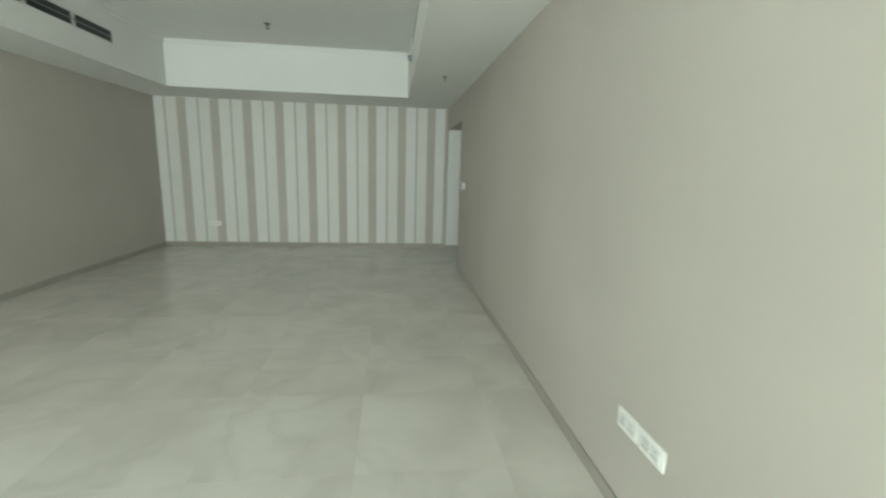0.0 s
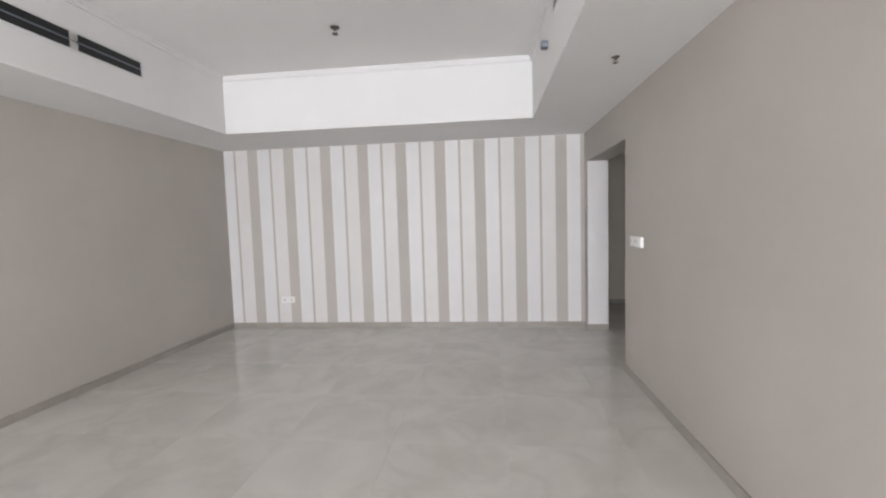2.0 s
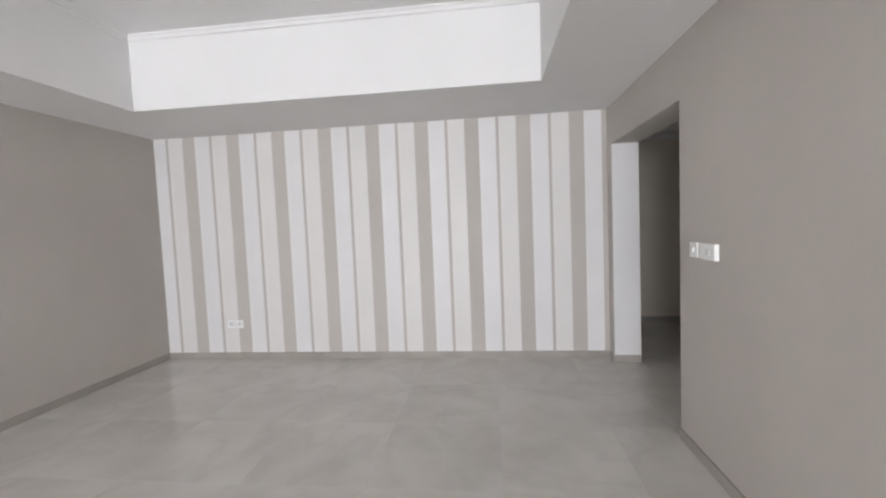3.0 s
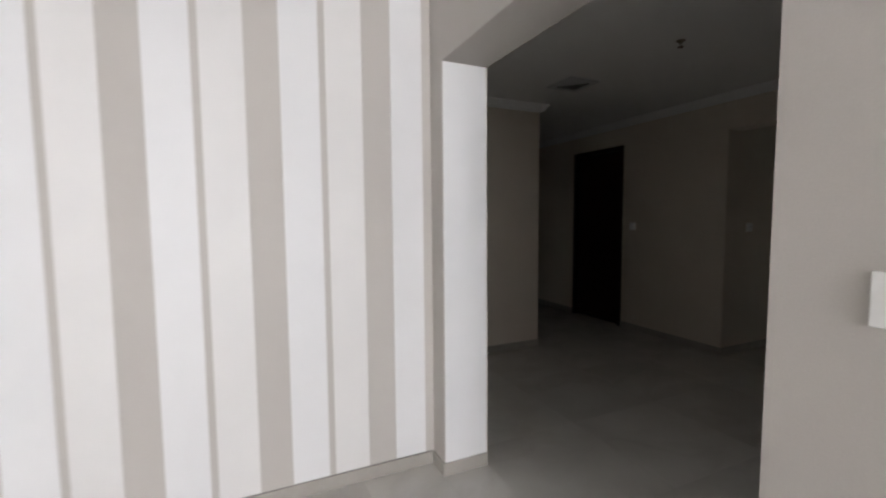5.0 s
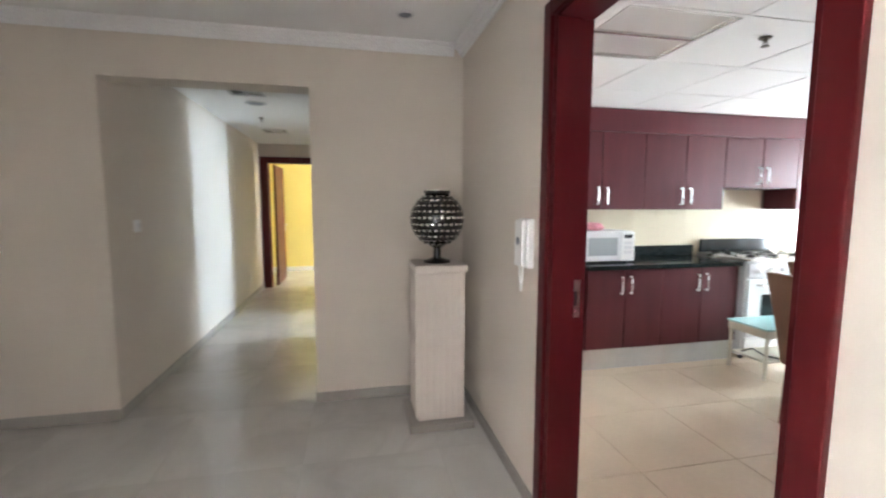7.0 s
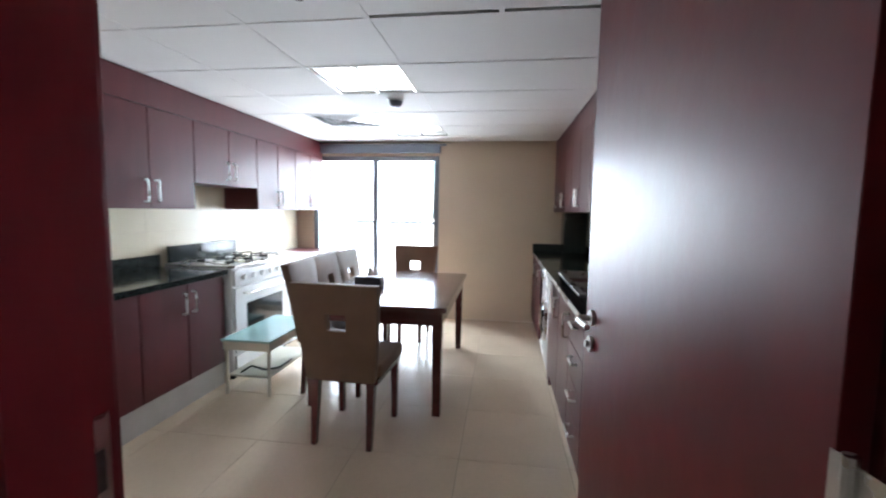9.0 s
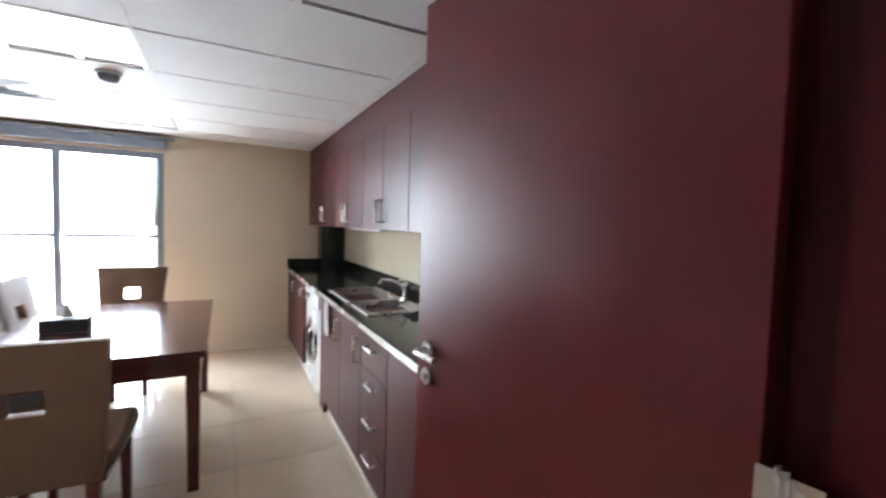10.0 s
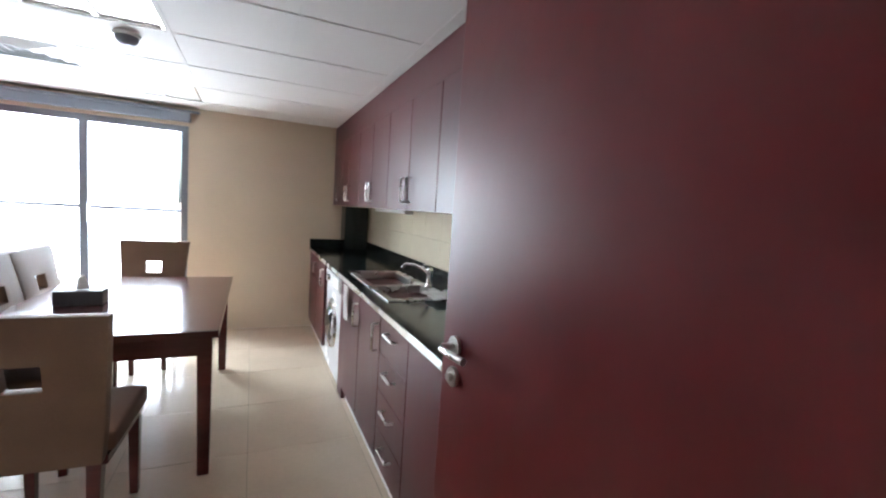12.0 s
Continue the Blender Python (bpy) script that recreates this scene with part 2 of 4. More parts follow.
def solid(name, bm, material, label, category, kind="structure", smooth=False, group=""):
    ob = new(name, mesh_of(name, bm, material, (0, 0, 0), smooth))
    ROOTS[ob.name] = Vector((0, 0, 0))
    return tagged(ob, label, category, group, kind)


def boxes(*rows):
    bm = bmesh.new()
    for r in rows:
        box(bm, *r)
    return bm


# ---- large structure: living room ----
XL, YW = -4.90, -12.0
SOF, TRAY = 2.50, 3.13
HEAD, YN0 = 2.135, 1.52
solid("ground", B(-400, 400, -400, 400, -6.2, -6.0), GROUNDM, "flat sandy ground far below the windows", "ground")
floor_main = solid("floor", boxes((-5.1, 0.13, -12.2, 0.2, -0.2, 0), (0.13, 11.2, -1.875, 4.4, -0.2, 0), (4.15, 6.6, -5.4, -1.875, -0.2, 0), (7.9, 10.2, -2.7, -1.875, -0.2, 0)), FLOOR,
      "polished grey beige marble floor with cloudy veins", "floor")
wall_striped = solid("wall_striped", B(-5.1, 0.0, 0.0, 0.2, 0, 3.3), GREIGE, "taupe end wall with white vertical stripes", "wall")
solid("wall_left", B(-5.1, XL, -12.2, 0.0, 0, 3.3), GREIGE, "plain greige painted living room wall", "wall")
wall_right = solid("wall_right", boxes((0, 0.255, -12.2, -1.635, 0, 3.3), (0, 0.255, -1.635, -0.145, HEAD, 3.3), (0, 0.255, -0.145, 1.72, 0, 3.3)), GREIGE,
                   "greige wall with a wide opening to the hall", "wall")
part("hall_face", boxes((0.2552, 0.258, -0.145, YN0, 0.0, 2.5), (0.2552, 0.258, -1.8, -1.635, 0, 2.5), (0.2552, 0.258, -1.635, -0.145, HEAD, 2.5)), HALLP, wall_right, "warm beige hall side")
part("jamb_lining", B(0.004, 0.251, -0.1485, -0.145, 0.07, HEAD - 0.002), STRIPE, wall_right, "white painted opening side")
solid("wall_window", boxes((-5.1, -4.05, -12.2, YW, 0, 3.3), (-0.15, 0.0, -12.2, YW, 0, 3.3), (-4.05, -0.15, -12.2, YW, 2.36, 3.3)), GREIGE, "window wall behind the living room", "wall")
TX0, TX1, TY0, TY1 = -4.18, -0.75, -11.2, -1.04
solid("ceiling_living", boxes((XL, TX0, YW, 0, SOF, 3.3), (TX1, 0, YW, 0, SOF, 3.3), (TX0, TX1, TY1, 0, SOF, 3.3), (TX0, TX1, YW, TY0, SOF, 3.3), (TX0, TX1, TY0, TY1, TRAY, 3.3)), WHITE,
      "white plaster ceiling with a deep recessed tray", "ceiling")
trim = bmesh.new()
for k, (d, h) in enumerate(((0.035, 0.018), (0.02, 0.032))):
    z1 = TRAY - 0.018 * k
    box(trim, TX0, TX1, TY1 - d, TY1, z1 - h, z1)
    box(trim, TX0, TX1, TY0, TY0 + d, z1 - h, z1)
    box(trim, TX0, TX0 + d, TY0 + d, TY1 - d, z1 - h, z1)
    box(trim, TX1 - d, TX1, TY0 + d, TY1 - d, z1 - h, z1)
solid("trim", trim, WHITE, "small white moulding round the tray's top", "trim")


def baseboard(x0, x1, y0, y1, h=0.072):
    solid("baseboard", B(x0, x1, y0, y1, 0, h, bevel=0.003), TAUPE, "low taupe tile skirting along the wall", "baseboard")


T = 0.012
baseboard(XL, 0 - T, -T, 0)
baseboard(XL, XL + T, YW, -T)
baseboard(-T, 0, YW, -1.635)
baseboard(-T, 0, -0.145 - T, -T)
baseboard(0, 0.255, -0.145 - T, -0.145)
baseboard(0, 0.255, -1.635, -1.635 + T)


def window(name, x0, x1, y, z0, z1, panes, depth, label):
    """A glazed wall opening along x: frame, sill bar, posts and panes."""
    w = thing(name, (x0, y, z0), label, "window", kind="structure")
    f = 0.06
    part("window_frame", boxes((x0, x1, y - depth, y, z1 - f, z1), (x0, x1, y - depth, y, z0, z0 + f), (x0, x0 + f, y - depth, y, z0 + f, z1 - f), (x1 - f, x1, y - depth, y, z0 + f, z1 - f)), ALU, w)
    step = (x1 - x0 - 2 * f) / panes
    for i in range(panes):
        a = x0 + f + i * step
        if i:
            part("mullion", B(a - 0.035, a + 0.035, y - depth, y, z0 + f, z1 - f, bevel=0.004), ALU, w)
        p = part("pane", B(a + 0.036, a + step - 0.036, y - depth / 2 - 0.004, y - depth / 2 + 0.004, z0 + f + 0.001, z1 - f - 0.001), GLASS, w)
        p.visible_shadow = False
    return w


window("window_1", -4.05, -0.15, YW - 0.06, 0.0, 2.36, 3, 0.06, "wide grey aluminium sliding window to the balcony")

# ---- hall, corridor and the rooms beyond ----
XF, YS, YN = 3.25, -1.80, 1.52
HC = 2.50
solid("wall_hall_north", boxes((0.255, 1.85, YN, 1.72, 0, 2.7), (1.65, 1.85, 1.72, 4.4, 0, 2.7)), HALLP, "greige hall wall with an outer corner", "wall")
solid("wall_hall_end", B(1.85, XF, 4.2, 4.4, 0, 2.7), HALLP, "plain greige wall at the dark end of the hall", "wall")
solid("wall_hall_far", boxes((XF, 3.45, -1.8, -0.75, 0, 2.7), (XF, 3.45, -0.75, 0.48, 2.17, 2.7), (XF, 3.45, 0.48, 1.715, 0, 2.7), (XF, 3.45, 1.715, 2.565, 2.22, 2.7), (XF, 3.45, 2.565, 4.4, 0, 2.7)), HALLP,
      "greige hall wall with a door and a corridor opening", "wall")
# unseen backing, added only to stop sky light leaking round the closed door
solid("light_block_wall", boxes((3.6, 3.75, 0.63, 4.4, 0, 2.7), (3.45, 3.6, 4.25, 4.4, 0, 2.7)), HALLP, "unseen wall added behind the hall door to block sky light", "wall")
solid("light_block_ceiling", B(3.45, 3.6, 0.63, 4.25, 2.6, 2.7), WHITE, "unseen cover added behind the hall door to block sky light", "ceiling")
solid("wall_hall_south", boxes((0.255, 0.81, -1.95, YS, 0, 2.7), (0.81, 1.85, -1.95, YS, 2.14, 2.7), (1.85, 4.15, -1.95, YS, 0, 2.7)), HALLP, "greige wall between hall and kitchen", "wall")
solid("ceiling_hall", B(0.255, XF, -1.8, 4.2, HC, 2.7), WHITE, "flat white hall ceiling", "ceiling")


def cornice(p0, p1, inward):
    """A stepped plaster cornice from p0 to p1 under the hall ceiling."""
    bm = bmesh.new()
    for d, z0, z1 in ((0.07, HC - 0.018, HC), (0.052, HC - 0.034, HC - 0.018), (0.036, HC - 0.052, HC - 0.034), (0.018, HC - 0.072, HC - 0.052)):
        xs, ys = sorted((p0[0], p1[0] + inward[0] * d)), sorted((p0[1], p1[1] + inward[1] * d))
        box(bm, xs[0], xs[1], ys[0], ys[1], z0, z1)
    solid("trim", bm, WHITE, "white plaster cornice under the hall ceiling", "trim")


cornice((XF, -1.73), (XF, 4.2), (-1, 0))
cornice((0.255, YN), (1.85, YN), (0, -1))
cornice((0.255, YS), (XF, YS), (0, 1))
cornice((1.85, YN - 0.07), (1.85, 4.2), (1, 0))
cornice((0.255, -1.73), (0.255, YN - 0.07), (1, 0))
baseboard(XF - T, XF, -1.8, -0.75)
baseboard(XF - T, XF, 0.48, 1.715)
baseboard(XF - T, XF, 2.565, 4.2)
baseboard(0.255, 1.85, YN - T, YN)
baseboard(1.85, 1.85 + T, YN, 4.2)
baseboard(0.255, 0.77, YS, YS + T)
baseboard(1.892, XF - T, YS, YS + T)
baseboard(XF, 7.8, 0.48 - T, 0.48)
baseboard(XF, 4.87, -0.75, -0.75 + T)
baseboard(5.83, 7.8, -0.75, -0.75 + T)
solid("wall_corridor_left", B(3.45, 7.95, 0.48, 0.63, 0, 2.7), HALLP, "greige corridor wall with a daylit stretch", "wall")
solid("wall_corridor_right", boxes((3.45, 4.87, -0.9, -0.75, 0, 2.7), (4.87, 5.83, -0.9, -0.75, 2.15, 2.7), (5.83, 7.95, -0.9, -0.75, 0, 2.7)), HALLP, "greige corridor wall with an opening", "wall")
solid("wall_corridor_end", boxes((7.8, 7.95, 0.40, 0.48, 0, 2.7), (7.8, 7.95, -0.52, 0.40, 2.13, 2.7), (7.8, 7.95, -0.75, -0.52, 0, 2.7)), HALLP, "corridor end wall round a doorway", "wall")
solid("ceiling_corridor", B(3.45, 7.8, -0.75, 0.48, 2.40, 2.6), WHITE, "flat white corridor ceiling", "ceiling")
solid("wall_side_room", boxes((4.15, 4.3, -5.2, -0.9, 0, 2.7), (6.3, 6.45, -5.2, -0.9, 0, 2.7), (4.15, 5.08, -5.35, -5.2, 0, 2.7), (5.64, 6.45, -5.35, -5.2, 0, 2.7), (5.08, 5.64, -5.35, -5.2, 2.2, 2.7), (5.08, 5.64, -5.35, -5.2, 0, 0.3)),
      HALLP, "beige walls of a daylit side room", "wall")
solid("ceiling_side_room", B(4.3, 6.3, -5.2, -0.9, 2.5, 2.6), WHITE, "white side room ceiling", "ceiling")
window("window_2", 5.08, 5.64, -5.22, 0.3, 2.2, 1, 0.05, "grey aluminium window of the side room")
solid("wall_yellow_room", boxes((9.7, 9.85, -2.5, 1.6, 0, 2.7), (7.95, 9.85, 1.6, 1.75, 0, 2.7), (7.95, 8.3, -2.65, -2.5, 0, 2.7), (9.5, 9.85, -2.65, -2.5, 0, 2.7), (8.3, 9.5, -2.65, -2.5, 2.1, 2.7), (8.3, 9.5, -2.65, -2.5, 0, 0.6), (7.952, 8.1, 0.63, 1.6, 0, 2.7), (7.952, 8.1, -2.5, -0.9, 0, 2.7)), YELLOW,
      "yellow painted walls of the end room", "wall")
solid("ceiling_yellow_room", B(7.95, 9.7, -2.5, 1.6, 2.5, 2.6), WHITE, "white ceiling of the yellow room", "ceiling")
window("window_3", 8.3, 9.5, -2.52, 0.6, 2.1, 2, 0.05, "grey aluminium window of the yellow room")
solid("baseboard", B(9.688, 9.7, -2.5, 1.6, 0, 0.09), STRIPE, "pale skirting along the yellow wall", "baseboard")

# ---- kitchen shell ----
KX0, KX1, KY0, KY1, KC = 0.275, 3.95, -6.75, -1.95, 2.23
solid("wall_kitchen_west", B(0.255, KX0, KY0, KY1, 0, 2.7), CREAM_WALL, "cream kitchen wall behind the sink run", "wall")
solid("wall_kitchen_east", B(KX1, 4.15, -6.95, KY1, 0, 2.7), CREAM_WALL, "cream kitchen wall behind the cooker run", "wall")
WX0, WX1, WZ0, WZ1 = 2.07, 3.74, 0.05, 2.06
solid("wall_kitchen_window", boxes((0.255, WX0, -6.95, KY0, 0, 2.7), (WX1, KX1, -6.95, KY0, 0, 2.7), (WX0, WX1, -6.95, KY0, WZ1, 2.7), (WX0, WX1, -6.95, KY0, 0, WZ0)), CREAM_WALL, "cream end wall round the kitchen's balcony window", "wall")
kwin = window("window_4", WX0, WX1, KY0 - 0.03, WZ0, WZ1, 2, 0.07, "blue grey aluminium balcony door, two panes, closed")
mh = part("handle", boxes((2.868, 2.892, KY0 - 0.03, KY0 + 0.012, 1.08, 1.26)), ALU, kwin)
part("blind_box", B(WX0 - 0.02, WX1 + 0.02, KY0 + 0.002, KY0 + 0.075, WZ1 + 0.03, KC - 0.03, bevel=0.006), ALU, kwin, "grey curtain rail box over the window")
part("curtain_rail", B(WX0 - 0.1, KX1 - 0.33, KY0 + 0.08, KY0 + 0.10, KC - 0.06, KC - 0.035), ALU, kwin)
solid("balcony", B(1.2, 4.4, -8.4, -6.95, -0.2, 0.0), CONCRETE, "pale concrete balcony floor outside the kitchen", "balcony")
rail = thing("balcony_rail", (2.9, -7.5, 0), "slim pale metal railing outside the balcony door", "railing")
part("top_rail", tube(bmesh.new(), [(1.3, -7.5, 1.2), (4.3, -7.5, 1.2)], 0.022), ALU, rail)
for x in (1.35, 4.25):
    part("post", tube(bmesh.new(), [(x, -7.5, 0), (x, -7.5, 1.19)], 0.018), ALU, rail)

# suspended ceiling: mineral tiles on a grid with three troffers and a vent
GX = [KX0 + 0.002, 0.70, 1.30, 1.90, 2.50, 3.10, 3.70, KX1 - 0.002]
GY = [KY1 - 0.002, -2.16, -2.76, -3.36, -3.96, -4.56, -5.16, -5.76, -6.36, KY0 + 0.002]
TROFFERS = ((1.90, -2.16), (1.90, -3.96), (1.90, -5.76))
VENTS = ((2.50, -5.16),)
cbm = B(KX0, KX1, KY0, KY1, KC + 0.12, KC + 0.3)
for i in range(len(GX) - 1):
    for j in range(len(GY) - 1):
        if any(abs(GX[i] - a) < 0.01 and abs(GY[j] - b) < 0.01 for a, b in TROFFERS + VENTS):
            continue
        dz = 0.0012 * math.sin(3.1 * i + 1.7 * j)
        slip = 0.03 if j == 2 and i in (1, 2) else 0.0
        box(cbm, GX[i] + 0.008, GX[i + 1] - 0.008, GY[j + 1] + 0.008 + slip, GY[j] - 0.008, KC + 0.0025 + abs(dz), KC + 0.025)
for x in GX[1:-1]:
    box(cbm, x - 0.012, x + 0.012, KY0, KY1, KC, KC + 0.0022)
for y in GY[1:-1]:
    for i in range(len(GX) - 1):
        box(cbm, GX[i] + 0.0125, GX[i + 1] - 0.0125, y - 0.012, y + 0.012, KC + 0.0002, KC + 0.0022)
solid("ceiling_kitchen", cbm, CTILE, "white suspended ceiling of square mineral tiles", "ceiling")


def troffer(x, y):
    t = thing("ceiling_light", (x + 0.3, y - 0.3, KC), "square recessed fluorescent ceiling light, switched off", "ceiling light", "kitchen ceiling lights")
    x0, x1, y0, y1 = x + 0.014, x + 0.586, y - 0.586, y - 0.014
    part("tray", boxes((x0, x1, y0, y1, KC + 0.075, KC + 0.08), (x0, x0 + 0.01, y0, y1, KC + 0.004, KC + 0.075), (x1 - 0.01, x1, y0, y1, KC + 0.004, KC + 0.075), (x0 + 0.01, x1 - 0.01, y0, y0 + 0.01, KC + 0.004, KC + 0.075), (x0 + 0.01, x1 - 0.01, y1 - 0.01, y1, KC + 0.004, KC + 0.075)), REFLECT, t)
    for k in range(2):
        a = x0 + 0.012 + k * 0.274
        part("diffuser", B(a + 0.004, a + 0.270, y0 + 0.013, y1 - 0.013, KC + 0.014, KC + 0.02, bevel=0.002), OPAL, t)
    part("centre_bar", B((x0 + x1) / 2 - 0.012, (x0 + x1) / 2 + 0.012, y0 + 0.012, y1 - 0.012, KC + 0.004, KC + 0.02), REFLECT, t)


for a, b in TROFFERS:
    troffer(a, b)


def square_vent(x, y, z, s, label, category="ceiling vent", rings=4):
    """Square diffuser hung in a ceiling: outer frame and nested sloping cones."""
    v = thing("ceiling_vent", (x, y, z), label, category)
    h = s / 2
    part("frame", boxes((x - h, x + h, y - h, y - h + 0.03, z - 0.008, z), (x - h, x + h, y + h - 0.03, y + h, z - 0.008, z), (x - h, x - h + 0.03, y - h + 0.03, y + h - 0.03, z - 0.008, z), (x + h - 0.03, x + h, y - h + 0.03, y + h - 0.03, z - 0.008, z)), ENAMEL, v)
    part("backing", B(x - h + 0.031, x + h - 0.031, y - h + 0.031, y + h - 0.031, z - 0.0015, z - 0.0005), BLACK, v)
    for k in range(rings):
        a = (h - 0.04) * (1 - k / rings)
        b = a - 0.6 * (h - 0.04) / rings
        bm = bmesh.new()
        o = [bm.verts.new((x + sx * a, y + sy * a, z - 0.003)) for sx, sy in ((-1, -1), (1, -1), (1, 1), (-1, 1))]
        q = [bm.verts.new((x + sx * b, y + sy * b, z - 0.014)) for sx, sy in ((-1, -1), (1, -1), (1, 1), (-1, 1))]
        for i in range(4):
            bm.faces.new((o[i], o[(i + 1) % 4], q[(i + 1) % 4], q[i]))
        bmesh.ops.solidify(bm, geom=bm.faces[:], thickness=0.002)
        part("slat", bm, ENAMEL, v)


square_vent(2.80, -5.46, KC + 0.012, 0.58, "white square air diffuser in the kitchen ceiling")
square_vent(1.68, 0.83, HC, 0.32, "white square air diffuser in the hall ceiling")
square_vent(4.40, -0.10, 2.40, 0.30, "white square air diffuser in the corridor ceiling")
square_vent(6.50, 0.00, 2.40, 0.30, "white square air diffuser in the corridor ceiling")


# ---- doors ----
def lever(parent, x, y, z, out, back):
    """A lever handle on round roses. out: direction away from the leaf; back: direction of the lever."""
    o, k = Vector(out), Vector(back)
    p = Vector((x, y, z))
    bm = disc(bmesh.new(), p, o, 0.026, 0.009)
    disc(bm, p - Vector((0, 0, 0.085)), o, 0.026, 0.009)
    disc(bm, p - Vector((0, 0, 0.085)) + o * 0.009, o, 0.011, 0.012)
    tube(bm, [p + o * 0.005, p + o * 0.04, p + o * 0.052 + k * 0.012, p + o * 0.054 + k * 0.05, p + o * 0.052 + k * 0.115], 0.0095)
    part("handle", bm, STEEL, parent, "brushed steel lever handle with key rose", smooth=True)


def door_frame(name, x0, x1, ya, yb, top, label):
    """Mahogany lining and casings round an opening along x, wall faces at ya (hall) and yb."""
    d = thing(name, ((x0 + x1) / 2, ya, 0), label, "door frame", kind="structure")
    for a, b in ((x0, x0 + 0.03), (x1 - 0.03, x1)):
        part("jamb", B(a, b, yb, ya, 0, top, bevel=0.002), FRAMEW, d)
    part("head_jamb", B(x0 + 0.03, x1 - 0.03, yb, ya, top - 0.03, top), FRAMEW, d)
    for y0, y1 in ((ya, ya + 0.018), (yb - 0.018, yb)):
        part("casing", B(x0 - 0.045, x0 + (0.018 if y0 >= ya else 0.032), y0 - (0 if y0 >= ya else 0.012), y1, 0, top + 0.042, bevel=0.004), FRAMEW, d)
        part("casing", B(x1 - 0.018, x1 + 0.045, y0, y1, 0, top + 0.042, bevel=0.004), FRAMEW, d)
        part("head_casing", B(x0 + 0.018, x1 - 0.018, y0, y1, top - 0.02, top + 0.042, bevel=0.004), FRAMEW, d)
    for a, b in ((x0 + 0.03, x0 + 0.042), (x1 - 0.042, x1 - 0.03)):
        part("stop", B(a, b, yb + 0.046, ya - 0.002, 0, top - 0.03), FRAMEW, d)
    return d


kf = door_frame("door_1_frame", 0.81, 1.848, YS, -1.95, 2.14, "dark mahogany frame round the kitchen doorway")
part("strike_plate", boxes((1.815, 1.818, -1.935, -1.895, 0.93, 1.09)), STEEL, kf, "steel strike plate")
part("latch_box", boxes((1.8135, 1.815, -1.925, -1.905, 0.98, 1.04)), BLACK, kf)

# the kitchen door leaf stands open into the kitchen, built along +x and then turned
leaf = thing("door_1", (0, 0, 0), "dark mahogany flush kitchen door, standing open", "door", kind="structure")
part("leaf", B(-0.006, 0.93, -0.04, 0.0, 0.01, 2.10, bevel=0.002), WOOD, leaf)
lever(leaf, 0.865, 0.0, 1.043, (0, 1, 0), (-1, 0, 0))
lever(leaf, 0.865, -0.04, 1.043, (0, -1, 0), (-1, 0, 0))
part("latch_plate", B(0.93, 0.932, -0.032, -0.008, 0.93, 1.10), STEEL, leaf)
for z in (0.25, 1.06, 1.91):
    bm = tube(bmesh.new(), [(-0.034, 0.008, z - 0.06), (-0.034, 0.008, z + 0.06)], 0.009)
    box(bm, -0.034, -0.001, 0.0, 0.002, z - 0.05, z + 0.05)
    box(bm, -0.078, -0.034, 0.003, 0.005, z - 0.05, z + 0.05)
    part("hinge", bm, STEEL, leaf, "steel butt hinge")
leaf.matrix_basis = pose(0.885, -1.962, 0, 0, 0, -83.9)

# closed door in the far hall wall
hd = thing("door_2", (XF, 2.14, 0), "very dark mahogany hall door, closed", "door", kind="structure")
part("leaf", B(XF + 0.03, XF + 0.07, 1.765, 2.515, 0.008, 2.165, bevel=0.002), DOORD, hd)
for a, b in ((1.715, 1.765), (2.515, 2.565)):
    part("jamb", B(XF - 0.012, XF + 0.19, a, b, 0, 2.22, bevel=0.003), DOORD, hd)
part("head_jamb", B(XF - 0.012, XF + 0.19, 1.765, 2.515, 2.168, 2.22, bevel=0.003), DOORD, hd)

# doorway at the corridor's end, its leaf open into the yellow room
cd = thing("door_3", (7.8, -0.06, 0), "dark mahogany doorway with its door open inward", "door", kind="structure")
for a, b in ((0.355, 0.475), (-0.595, -0.475)):
    part("jamb", B(7.78, 7.96, a, b, 0, 2.19, bevel=0.003), FRAMEW, cd)
part("head_jamb", B(7.78, 7.96, -0.475, 0.355, 2.09, 2.19, bevel=0.003), FRAMEW, cd)
part("leaf", B(7.97, 8.80, 0.265, 0.305, 0.01, 2.08, bevel=0.002), FRAMEW, cd)
lever(cd, 8.73, 0.265, 1.03, (0, -1, 0), (-1, 0, 0))


# ---- striped wall, fittings of the living room ----
def stripe_piece(x0, x1, material):
    ob = part("stripe", B(x0, x1, -0.0025, 0.0, 0.074, SOF - 0.001), material, wall_striped)
    return ob


P = 0.523
for k in range(10):
    c = -0.292 - P * k
    for a, b, m in ((c + 0.073, c + 0.246, STRIPE), (c - 0.246, c - 0.073, STRIPE_C)):
        a, b = max(a, XL + 0.003), min(b, -0.05)
        if b - a > 0.02:
            stripe_piece(a, b, m)


